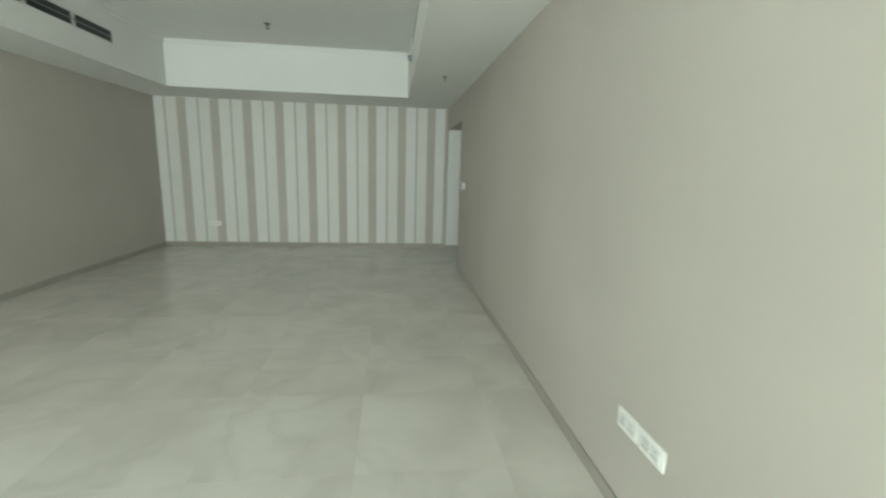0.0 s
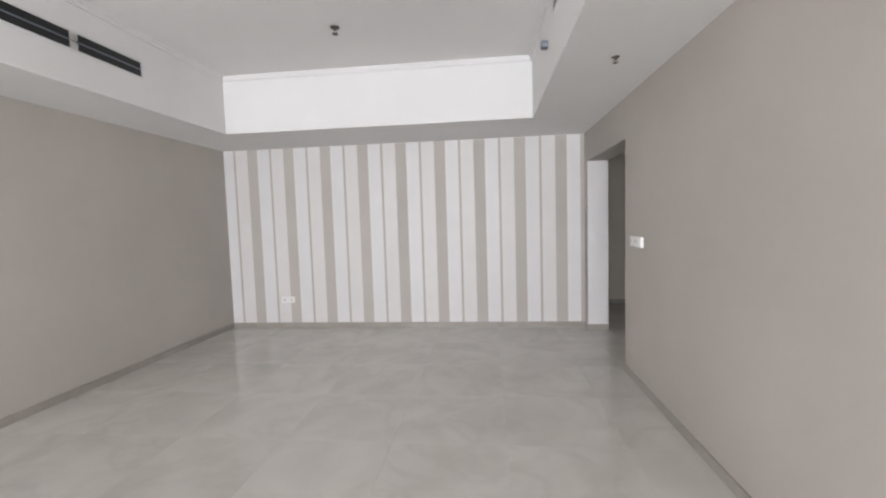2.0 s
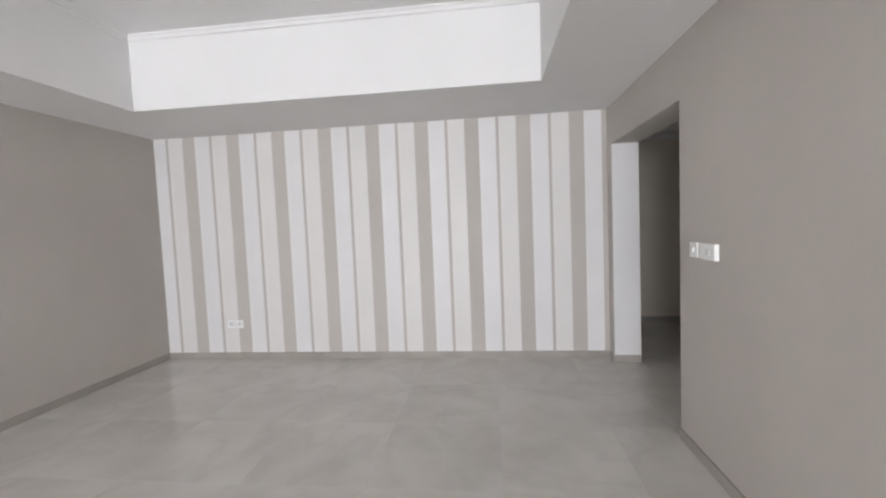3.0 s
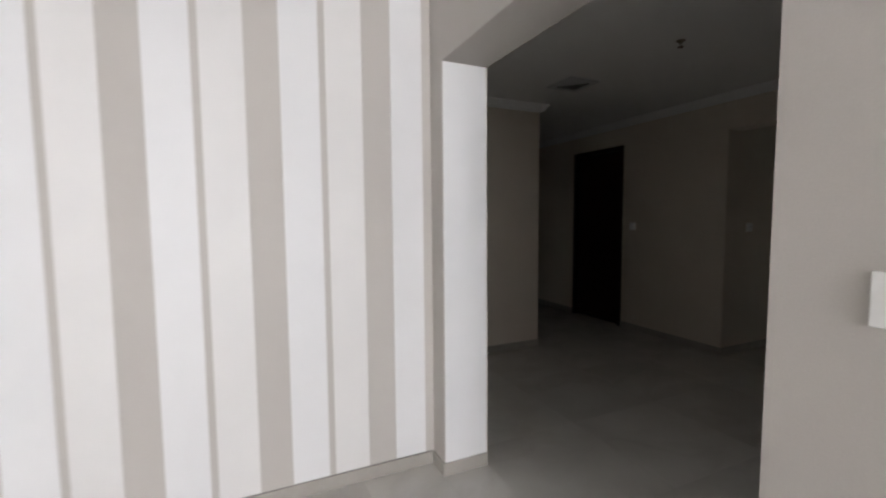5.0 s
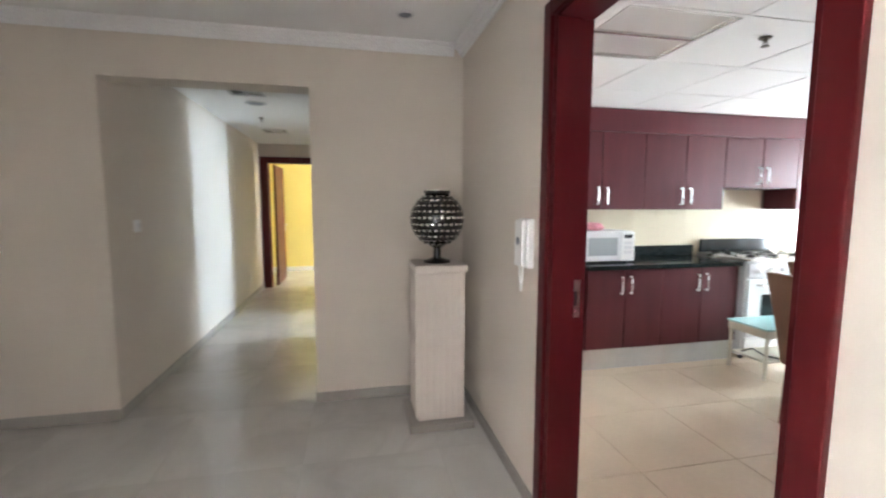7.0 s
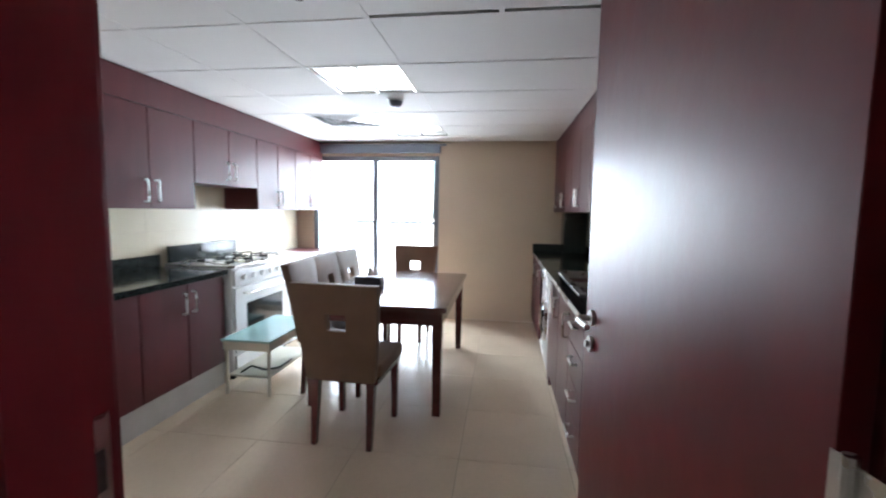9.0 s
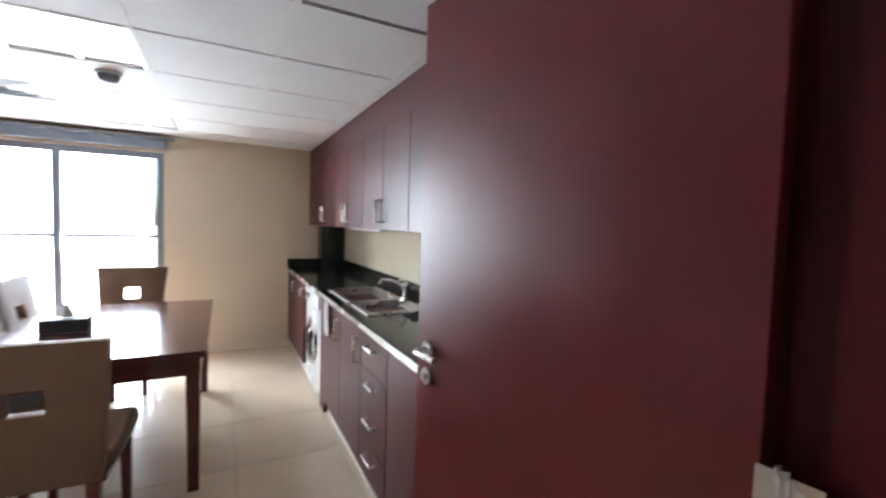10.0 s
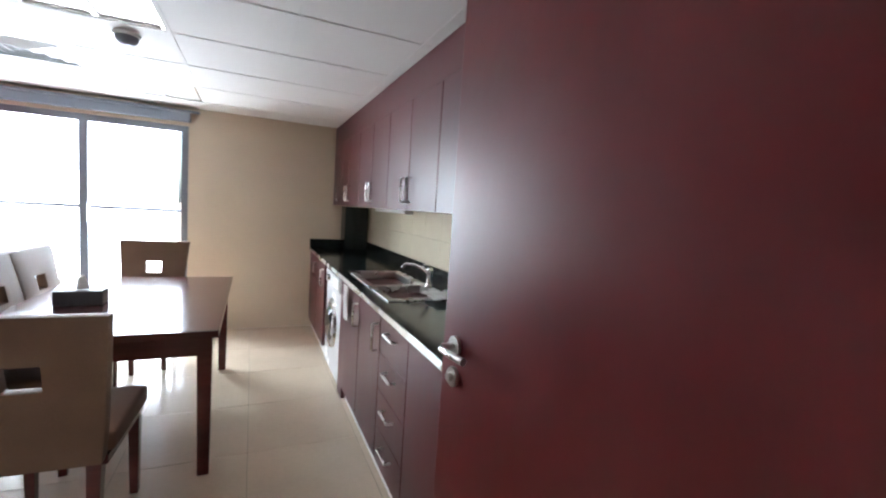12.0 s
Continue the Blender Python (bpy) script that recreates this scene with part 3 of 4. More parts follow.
def plate(name, centre, normal, w, h, label, category, rockers=1, group="", sockets=False, deep=0.009):
    """A wall plate: bevelled plate and rocker keys or socket faces. normal: '-x', '+y', '-y'."""
    t = thing(name, centre, label, category, group)
    cx, cy, cz = centre

    def put(u0, u1, z0, z1, d0, d1, bevel):
        if normal == "-x":
            return B(cx - d1, cx - d0, cy + u0, cy + u1, cz + z0, cz + z1, bevel=bevel)
        if normal == "-y":
            return B(cx + u0, cx + u1, cy - d1, cy - d0, cz + z0, cz + z1, bevel=bevel)
        return B(cx + u0, cx + u1, cy + d0, cy + d1, cz + z0, cz + z1, bevel=bevel)
    part("plate", put(-w / 2, w / 2, -h / 2, h / 2, 0, deep, 0.003), PLASTIC, t)
    step = (w - 0.03) / rockers
    for i in range(rockers):
        u = -w / 2 + 0.015 + i * step
        if not sockets:
            m = u + step / 2
            part("rim", put(m - 0.016, m + 0.016, -0.019, 0.019, deep + 0.0002, deep + 0.002, 0.0008), PLASTIC, t)
            part("rocker", put(m - 0.0105, m + 0.0105, -0.0135, 0.0135, deep + 0.0022, deep + 0.0075, 0.002), ENAMEL, t)
            continue
        part("socket_face", put(u + 0.004, u + step - 0.004, -h / 2 + 0.018, h / 2 - 0.018, 0.0092, 0.0135, 0.002), ENAMEL, t)
        for du, dz in ((0, 0.011), (-0.011, -0.009), (0.011, -0.009)):
            m = u + step / 2 + du
            part("pin_hole", put(m - 0.003, m + 0.003, dz - 0.003, dz + 0.003, 0.0137, 0.0142, 0), BLACK, t)
    return t


for i, yy in enumerate((-1.825, -1.925)):
    plate("light_switch", (0, yy, 1.228), "-x", 0.088, 0.088, "white one-gang light switch on the greige wall", "light switch", 1, "switches by the opening")
plate("thermostat", (0, -2.035, 1.228), "-x", 0.115, 0.088, "white room thermostat beside the light switches", "thermostat", 1, deep=0.026)
plate("wall_socket", (0, -6.34, 0.435), "-x", 0.15, 0.088, "white double wall socket low on the wall", "socket", 2, sockets=True)
plate("wall_socket", (0, -6.50, 0.435), "-x", 0.15, 0.088, "white double wall socket low on the wall", "socket", 2, sockets=True)
plate("wall_socket", (-4.11, -0.0025, 0.40), "-y", 0.088, 0.088, "white wall socket on the striped wall", "socket", 1, sockets=True)
plate("wall_socket", (-4.01, -0.0025, 0.40), "-y", 0.088, 0.088, "white wall socket on the striped wall", "socket", 1, sockets=True)
wlp = plate("light_switch", (XF, 1.56, 1.245), "-x", 0.088, 0.088, "white light switch beside the dark hall door", "light switch", 1)
plate("light_switch", (3.62, 0.48, 1.245), "-y", 0.088, 0.088, "white light switch on the corridor wall", "light switch", 1)
solid("wall_hook", tube(bmesh.new(), [(XL, -2.95, 1.98), (XL + 0.025, -2.95, 1.975), (XL + 0.03, -2.95, 1.99)], 0.006), STEEL, "small metal nail hook in the bare wall", "hook", "object")


SPRK = mat("tarnished brass", (0.16, 0.13, 0.10), 0.4, metal=0.8, vary=0.15)


def sprinkler(x, y, z, k=1.0):
    s = thing("sprinkler", (x, y, z), "small tarnished fire sprinkler under the white ceiling", "sprinkler", "sprinklers")
    part("rose", lathe(bmesh.new(), [(0.014 * k, -0.016 * k), (0.044 * k, -0.009 * k), (0.05 * k, 0.0)], (x, y, z), 20), SPRK, s, smooth=True)
    bm = lathe(bmesh.new(), [(0.017 * k, -0.035 * k), (0.017 * k, -0.0155 * k)], (x, y, z), 12)
    for d in (-1, 1):
        tube(bm, [(x + d * 0.011 * k, y, z - 0.034 * k), (x + d * 0.018 * k, y, z - 0.048 * k), (x, y, z - 0.067 * k)], 0.005 * k, 6)
    part("body", bm, SPRK, s)
    part("deflector", lathe(bmesh.new(), [(0.032 * k, -0.072 * k), (0.032 * k, -0.067 * k)], (x, y, z), 16), SPRK, s)


sprinkler(-2.51, -2.01, TRAY, 0.8)
sprinkler(-2.51, -5.6, TRAY, 0.8)
sprinkler(-0.38, -2.66, SOF, 0.55)
sprinkler(-0.38, -6.4, SOF, 0.55)
sprinkler(1.71, -0.15, HC, 0.6)
sprinkler(2.08, -3.06, KC, 0.6)
sprinkler(5.60, 0.0, 2.40, 0.6)
solid("pipe_stub", disc(bmesh.new(), (TX1, -2.16, 2.80), (-1, 0, 0), 0.035, 0.05, 18), ALU, "grey side sprinkler in the tray's upright", "sprinkler", "object", smooth=True)


def downlight(x, y, z, r, label):
    d = thing("downlight", (x, y, z), label, "ceiling light")
    part("ring", lathe(bmesh.new(), [(r, 0.0), (r, -0.006), (r * 0.86, -0.011), (r * 0.72, -0.006)], (x, y, z), 28), ENAMEL, d, smooth=True)
    part("lens", lathe(bmesh.new(), [(r * 0.7, -0.0065), (r * 0.7, -0.0055)], (x, y, z), 24), ALU, d)


downlight(2.82, -1.34, HC, 0.05, "small round white smoke detector on the ceiling")
downlight(4.85, -0.10, 2.40, 0.10, "round white downlight in the corridor ceiling")
sp = thing("ceiling_speaker", (2.12, -4.73, KC), "round grey heat detector under the kitchen ceiling", "detector")
part("base", lathe(bmesh.new(), [(0.062, -0.012), (0.066, 0.006)], (2.12, -4.73, KC), 28), ENAMEL, sp, smooth=True)
part("dome", lathe(bmesh.new(), [(0.012, -0.058), (0.035, -0.052), (0.05, -0.034), (0.055, -0.0125)], (2.12, -4.73, KC), 28), ALU, sp, smooth=True)


def linear_vent(x, y0, y1, z0, z1, side):
    v = thing("air_grille", (x, (y0 + y1) / 2, z0), "long dark slotted air grille in the tray's upright", "air grille")
    s = side
    a, b = sorted((x, x + s * 0.006))
    part("backing", B(min(x, x + s * 0.002), max(x, x + s * 0.002), y0, y1, z0, z1), BLACK, v)
    part("frame", boxes((a, b, y0 - 0.015, y1 + 0.015, z1, z1 + 0.014), (a, b, y0 - 0.015, y1 + 0.015, z0 - 0.014, z0), (a, b, y0 - 0.015, y0, z0, z1), (a, b, y1, y1 + 0.015, z0, z1)), ENAMEL, v)
    c, d = sorted((x + s * 0.0025, x + s * 0.0055))
    n = int((y1 - y0) / 0.62)
    for k in range(1, n + 1):
        yy = y0 + k * (y1 - y0) / (n + 1)
        part("divider", B(c, d, yy - 0.03, yy + 0.03, z0, z1), STEEL, v)
    part("slat", B(c, d, y0, y1, (z0 + z1) / 2 - 0.006, (z0 + z1) / 2 + 0.006), ALU, v)


linear_vent(TX0, -10.6, -2.2, 2.76, 2.88, 1)
linear_vent(TX1, -10.6, -2.5, 2.90, 2.96, -1)

# ---- hall things ----
pd = thing("pedestal", (2.90, -1.55, 0), "cream fluted plaster pedestal with a taupe base", "pedestal")
part("base", B(2.68, 3.08, -1.745, -1.335, 0, 0.05, bevel=0.006), TAUPE, pd, "taupe plinth")
bm = bmesh.new()
px0, px1, py0, py1 = 2.745, 3.045, -1.690, -1.395
box(bm, px0, px1, py0, py1, 0.05, 0.985)
part("shaft", bm, PED, pd)
for k in range(7):
    u = 0.014 + k * 0.0395
    part("flute", B(px0 - 0.012, px0, py0 + u, py0 + u + 0.026, 0.06, 0.975, bevel=0.003), PED, pd)
    part("flute", B(px0 + u, px0 + u + 0.026, py1, py1 + 0.012, 0.06, 0.975, bevel=0.003), PED, pd)
part("cap", B(2.73, 3.06, -1.705, -1.38, 0.985, 1.03, bevel=0.008), PED, pd)

uc = (2.90, -1.545, 1.03)
urn = thing("globe_lamp", uc, "black lacquer globe vase banded with silver beads", "vase")
part("foot", lathe(bmesh.new(), [(0.085, 0.0), (0.085, 0.012), (0.06, 0.02), (0.024, 0.032), (0.022, 0.09), (0.05, 0.105)], uc, 32), URN, urn, smooth=True)
R, CZ = 0.172, 0.275
part("globe", lathe(bmesh.new(), [(max(0.05, R * math.sin(a)), CZ - R * math.cos(a)) for a in np.linspace(0.3, math.pi - 0.45, 22)], uc, 40), URN, urn, smooth=True)
neck = part("neck", lathe(bmesh.new(), [(0.072, 0.425), (0.082, 0.435), (0.084, 0.452), (0.062, 0.454)], uc, 32), URN, urn, smooth=True)
part("rim", lathe(bmesh.new(), [(0.078, 0.4535), (0.086, 0.454), (0.086, 0.460), (0.078, 0.4605)], uc, 32), SILVER, neck, "silver rim", smooth=True)


def bead(bm, t, r, z, tilt):
    """A short silver dash lying on the globe at the angle t."""
    m = Matrix.Translation((uc[0] + r * math.cos(t), uc[1] + r * math.sin(t), uc[2] + z)) @ Matrix.Rotation(t, 4, "Z") @ Matrix.Rotation(tilt, 4, "Y") @ Matrix.Diagonal((0.5, 1.25, 0.75, 1.0))
    bmesh.ops.create_icosphere(bm, subdivisions=1, radius=0.0105, matrix=m)


for k in range(10):
    a = 0.50 + k * 0.228
    r, z = R * math.sin(a), CZ - R * math.cos(a)
    n = max(12, int(2 * math.pi * r / 0.036))
    bm = bmesh.new()
    for q in range(n):
        bead(bm, 2 * math.pi * (q + 0.5 * (k % 2)) / n, r + 0.002, z, a - math.pi / 2)
    part("bead_row", bm, SILVER, urn, "row of silver beads")["kind"] = "stuff"

ic = thing("intercom", (2.03, YS, 1.12), "white wall intercom handset with a looped cord", "intercom")
part("back_plate", B(1.975, 2.085, YS, YS + 0.03, 1.115, 1.335, bevel=0.006), PLASTIC, ic)
part("handset", B(1.985, 2.075, YS + 0.031, YS + 0.055, 1.12, 1.33, bevel=0.008), PLASTIC, ic)
part("grille", disc(bmesh.new(), (2.03, YS + 0.0552, 1.235), (0, 1, 0), 0.018, 0.002, 20), ALU, ic)
cord = []
for k in range(40):
    t = k / 39
    u = math.pi * t
    cord.append((2.07 - 0.045 * t + 0.0015 * math.cos(k * 1.9), YS + 0.03 + 0.0015 * math.sin(k * 1.9), 1.118 - 0.115 * math.sin(u)))
part("cord", tube(bmesh.new(), cord, 0.0045, 6), PLASTIC, ic, "hanging loop of white cord")


# ---- kitchen units ----
def bar_handle(parent, p, axis, out, length):
    """A steel D handle centred at p, along axis, standing off along out."""
    c, a, o = Vector(p), Vector(axis) * (length / 2), Vector(out)
    part("handle", tube(bmesh.new(), [c - a, c - a + o * 0.026, c - a * 0.96 + o * 0.03, c + a * 0.96 + o * 0.03, c + a + o * 0.026, c + a], 0.0065, 8), STEEL, parent, "brushed steel bar handle")


def unit(name, label, group, side, y0, y1, z0, z1, depth, doors, low, drawers=0, high_handles=True, category="cabinet"):
    """A cabinet along a side wall, from y0 (north) to y1 (south). side: +1 west run facing east, -1 east run facing west."""
    wx = KX0 + 0.002 if side > 0 else KX1 - 0.002
    fx = wx + side * depth
    t = thing(name, ((wx + fx) / 2, (y0 + y1) / 2, z0), label, category, group)
    a, b = sorted((wx, fx - side * 0.02))
    part("body", B(a, b, y1 + 0.001, y0 - 0.001, z0, z1), CABW, t)
    f0, f1 = sorted((fx - side * 0.0185, fx))
    if drawers:
        h = (z1 - z0) / drawers
        for k in range(drawers):
            d = part("drawer", B(f0, f1, y1 + 0.003, y0 - 0.003, z0 + k * h + 0.002, z0 + (k + 1) * h - 0.002, bevel=0.002), CABW, t)
            bar_handle(d, (fx, (y0 + y1) / 2, z0 + (k + 1) * h - 0.06), (0, 1, 0), (side, 0, 0), 0.13)
        return t
    w = (y0 - y1) / doors
    for k in range(doors):
        yn, ys = y0 - k * w, y0 - (k + 1) * w
        d = part("door", B(f0, f1, ys + 0.0042, yn - 0.0042, z0 + 0.002, z1 - 0.002, bevel=0.002), CABW, t)
        hy = ys + 0.045 if (doors > 1 and k % 2 == 0) else yn - 0.045
        hz = z1 - 0.13 if low else z0 + 0.12
        bar_handle(d, (fx, hy, hz), (0, 0, 1), (side, 0, 0), 0.14)
    return t


LB = "dark mahogany base cabinet under the granite worktop"
LU = "dark mahogany wall cabinet with steel bar handles"
BZ0, BZ1 = 0.10, 0.858
UZ0, UZ1 = 1.385, 2.03
# west run, sink side
for y0, y1, n, dr in ((-2.05, -2.95, 2, 0), (-2.95, -3.45, 1, 0), (-3.45, -3.87, 1, 4), (-3.87, -4.33, 1, 0), (-4.33, -4.80, 1, 0), (-5.70, -6.20, 1, 0), (-6.20, -6.74, 1, 0)):
    unit("base_cabinet", LB if not dr else "mahogany drawer unit with four steel handles", "sink side base cabinets", 1, y0, y1, BZ0, BZ1, 0.60, n, True, dr)
for k in range(5):
    y0 = -2.07 - 0.86 * k
    unit("wall_cabinet", LU, "sink side wall cabinets", 1, y0, y0 - 0.86, UZ0, UZ1, 0.375, 2, False)
unit("wall_cabinet", "narrow mahogany wall cabinet in the far corner", "sink side wall cabinets", 1, -6.37, -6.745, UZ0, UZ1, 0.375, 1, False)
solid("cabinet_filler", B(KX0 + 0.002, KX0 + 0.376, -6.745, -2.05, UZ1 + 0.0005, KC - 0.004), CABW, "mahogany filler board between wall cabinets and ceiling", "filler board", "object")
solid("cabinet_filler", B(KX0 + 0.002, KX0 + 0.377, -2.068, -2.05, UZ0, UZ1), CABW, "mahogany end panel of the wall cabinets", "filler board", "object")
solid("light_pelmet", B(KX0 + 0.05, KX0 + 0.12, -5.9, -5.0, UZ0 - 0.032, UZ0 - 0.001, bevel=0.008), PLASTIC, "white slim strip light under the wall cabinets", "strip light", "object")
solid("plinth", B(KX0 + 0.45, KX0 + 0.565, -4.80, -2.05, 0, 0.098), STRIPE, "white kickboard under the base cabinets", "kickboard", "object")
solid("plinth", B(KX0 + 0.45, KX0 + 0.565, -6.745, -5.70, 0, 0.098), STRIPE, "white kickboard under the base cabinets", "kickboard", "object")
solid("filler_panel", B(KX0 + 0.03, KX0 + 0.595, -4.955, -4.803, 0.002, 0.857, bevel=0.002), CABW, "mahogany panel beside the washing machine", "panel", "object")
# worktop with the sink cut out
SX0, SX1, SY0, SY1 = 0.42, 0.815, -4.98, -3.96
wt = thing("worktop", (0.58, -4.4, 0.86), "black granite worktop with upstand along the wall", "worktop")
part("slab", boxes((KX0 + 0.002, 0.89, -3.965, -2.05, 0.86, 0.90), (KX0 + 0.002, 0.89, -6.747, -4.975, 0.86, 0.90), (KX0 + 0.002, SX0 + 0.01, -4.975, -3.965, 0.86, 0.90), (SX1 - 0.01, 0.89, -4.975, -3.965, 0.86, 0.90)), GRANITE, wt)
part("upstand", B(KX0 + 0.002, KX0 + 0.022, -6.747, -2.05, 0.90, 0.995, bevel=0.003), GRANITE, wt)
part("end_upstand", B(KX0 + 0.022, 0.89, -6.747, -6.727, 0.90, 0.995, bevel=0.003), GRANITE, wt)
part("front_edge", B(0.89, 0.894, -6.747, -2.05, 0.866, 0.895), STEEL, wt, "pale worn front edge")
dk = thing("corner_box", (0.42, -6.60, 0.90), "tall dark box standing in the worktop corner", "box")
part("box", B(0.30, 0.56, -6.72, -6.50, 0.901, 1.375, bevel=0.006), GRANITE, dk)
sk = thing("sink", (0.62, -4.47, 0.90), "stainless double bowl sink with a drainer", "sink")
part("rim", boxes((SX0, SX1, SY1 - 0.05, SY1, 0.900, 0.908), (SX0, SX1, SY0, SY0 + 0.05, 0.900, 0.908), (SX0, SX0 + 0.05, SY0 + 0.05, SY1 - 0.05, 0.900, 0.908), (SX1 - 0.035, SX1, SY0 + 0.05, SY1 - 0.05, 0.900, 0.908), (SX0 + 0.05, SX1 - 0.035, -4.42, -4.38, 0.900, 0.906)), STEEL, sk)
for a, b, dep in ((-4.38, -4.01, 0.16), (-4.93, -4.42, 0.15)):
    x0, x1 = SX0 + 0.051, SX1 - 0.036
    part("bowl", boxes((x0, x1, a, b, 0.90 - dep, 0.905 - dep) if a < b else (x0, x1, b, a, 0.9, 0.905), (x0, x0 + 0.004, a, b, 0.905 - dep, 0.9005), (x1 - 0.004, x1, a, b, 0.905 - dep, 0.9005), (x0 + 0.004, x1 - 0.004, a, a + 0.004, 0.905 - dep, 0.9005), (x0 + 0.004, x1 - 0.004, b - 0.004, b, 0.905 - dep, 0.9005)), STEEL, sk)
    part("drain", disc(bmesh.new(), ((x0 + x1) / 2, (a + b) / 2, 0.9055 - dep), (0, 0, 1), 0.035, 0.003), CHROME, sk)
tp = thing("tap", (0.43, -4.30, 0.908), "chrome mixer tap with a long swivel spout", "tap")
part("body", lathe(bmesh.new(), [(0.028, 0), (0.026, 0.01), (0.019, 0.02), (0.018, 0.09), (0.022, 0.10), (0.016, 0.125)], (0.445, -4.30, 0.908), 20), CHROME, tp, smooth=True)
part("spout", tube(bmesh.new(), [(0.445, -4.30, 0.99), (0.47, -4.36, 1.02), (0.50, -4.43, 1.035), (0.54, -4.50, 1.03), (0.555, -4.525, 1.0)], 0.011), CHROME, tp, smooth=True)
part("lever", tube(bmesh.new(), [(0.445, -4.30, 1.03), (0.48, -4.27, 1.055), (0.52, -4.23, 1.06)], 0.008), CHROME, tp, smooth=True)
dc = thing("dish_cloth", (0.52, -4.02, 0.908), "crumpled white dish cloth at the sink's edge", "cloth")
bm = bmesh.new()
bmesh.ops.create_grid(bm, x_segments=12, y_segments=12, size=0.5)
for v in bm.verts:
    n = noise.noise(v.co * 5.0) * 0.5 + 0.5
    v.co = Vector((0.50 + v.co.x * 0.17, -3.97 + v.co.y * 0.22, 0.912 + 0.03 * n))
bmesh.ops.solidify(bm, geom=bm.faces[:], thickness=0.003)
part("cloth", bm, FABRIC, dc, smooth=True)
tw = thing("towel", (0.90, -4.62, 0.65), "small white towel hanging over the worktop edge", "towel")
bm = bmesh.new()
bmesh.ops.create_grid(bm, x_segments=10, y_segments=16, size=0.5)
for v in bm.verts:
    u, w = v.co.x, v.co.y
    v.co = Vector((0.903 + 0.006 * math.sin(u * 14 + w * 3), -4.62 + u * 0.13, 0.755 + w * 0.22))
bmesh.ops.solidify(bm, geom=bm.faces[:], thickness=0.004)
part("cloth", bm, FABRIC, tw, smooth=True)

# washing machine under the worktop
ws = thing("washing_machine", (0.57, -5.33, 0), "white front loading washing machine under the worktop", "washing machine")
wy0, wy1, wf = -5.65, -5.01, 0.86
part("body", B(0.30, wf, wy0, wy1, 0.015, 0.845, bevel=0.012), ENAMEL, ws)
part("control_panel", B(wf - 0.002, wf + 0.012, wy0 + 0.01, wy1 - 0.01, 0.725, 0.835, bevel=0.006), ENAMEL, ws)
part("detergent_drawer", B(wf + 0.012, wf + 0.018, wy1 - 0.20, wy1 - 0.03, 0.745, 0.82, bevel=0.003), PLASTIC, ws)
part("dial", disc(bmesh.new(), (wf + 0.012, wy0 + 0.2, 0.78), (1, 0, 0), 0.026, 0.018, 24, 0.022), CHROME, ws)
part("display", B(wf + 0.012, wf + 0.014, wy0 + 0.05, wy0 + 0.13, 0.765, 0.80), BLACK, ws)
wd = part("door", disc(bmesh.new(), (wf, -5.33, 0.42), (1, 0, 0), 0.205, 0.022, 40, 0.19), STEEL, ws, "silver round porthole door")
part("glass", disc(bmesh.new(), (wf + 0.022, -5.33, 0.42), (1, 0, 0), 0.145, 0.02, 36, 0.11), DGLASS, wd)
part("door_handle", B(wf + 0.02, wf + 0.035, -5.165, -5.145, 0.37, 0.47, bevel=0.004), PLASTIC, wd)
part("filter_flap", B(wf, wf + 0.004, wy0 + 0.04, wy0 + 0.16, 0.05, 0.15, bevel=0.002), PLASTIC, ws)
for x in (0.35, 0.80):
    for y in (wy0 + 0.05, wy1 - 0.05):
        part("foot", disc(bmesh.new(), (x, y, 0), (0, 0, 1), 0.02, 0.016, 14), BLACK, ws)

# east run, cooker side
for y0, y1, n in ((-2.90, -3.62, 2), (-3.62, -4.40, 2)):
    unit("base_cabinet", LB, "cooker side base cabinets", -1, y0, y1, 0.18, BZ1, 0.57, n, True)
for y0, y1, n in ((-1.96, -2.72, 2), (-2.72, -3.56, 2), (-3.56, -4.40, 2), (-5.24, -6.0, 2), (-6.0, -6.745, 2)):
    unit("wall_cabinet", LU, "cooker side wall cabinets", -1, y0, y1, 1.36, 2.03, 0.35, n, False)
unit("bridge_cabinet", "short mahogany cabinet over the cooker", "cooker side wall cabinets", -1, -4.40, -5.24, 1.56, 2.03, 0.35, 2, False)
solid("cabinet_filler", B(KX1 - 0.351, KX1 - 0.002, -6.745, -1.96, 2.0305, KC - 0.004), CABW, "mahogany filler board between wall cabinets and ceiling", "filler board", "object")
solid("plinth", B(KX1 - 0.55, KX1 - 0.45, -4.40, -2.90, 0, 0.178), CONCRETE, "pale kickboard under the base cabinets", "kickboard", "object")
we = thing("worktop", (3.65, -3.65, 0.86), "black granite worktop beside the white cooker", "worktop")
part("slab", B(3.35, KX1 - 0.002, -4.41, -2.90, 0.86, 0.90, bevel=0.004), GRANITE, we)
part("upstand", B(KX1 - 0.022, KX1 - 0.002, -4.41, -2.90, 0.90, 1.0, bevel=0.003), GRANITE, we)
hl = thing("range_lamp", (3.88, -4.62, 1.5), "small round white lamp under the bridge cabinet", "lamp")
part("globe", lathe(bmesh.new(), [(0.015, 0.03), (0.03, 0.015), (0.035, -0.01), (0.02, -0.035), (0.008, -0.04)], (3.86, -4.62, 1.527), 20), ENAMEL, hl, smooth=True)

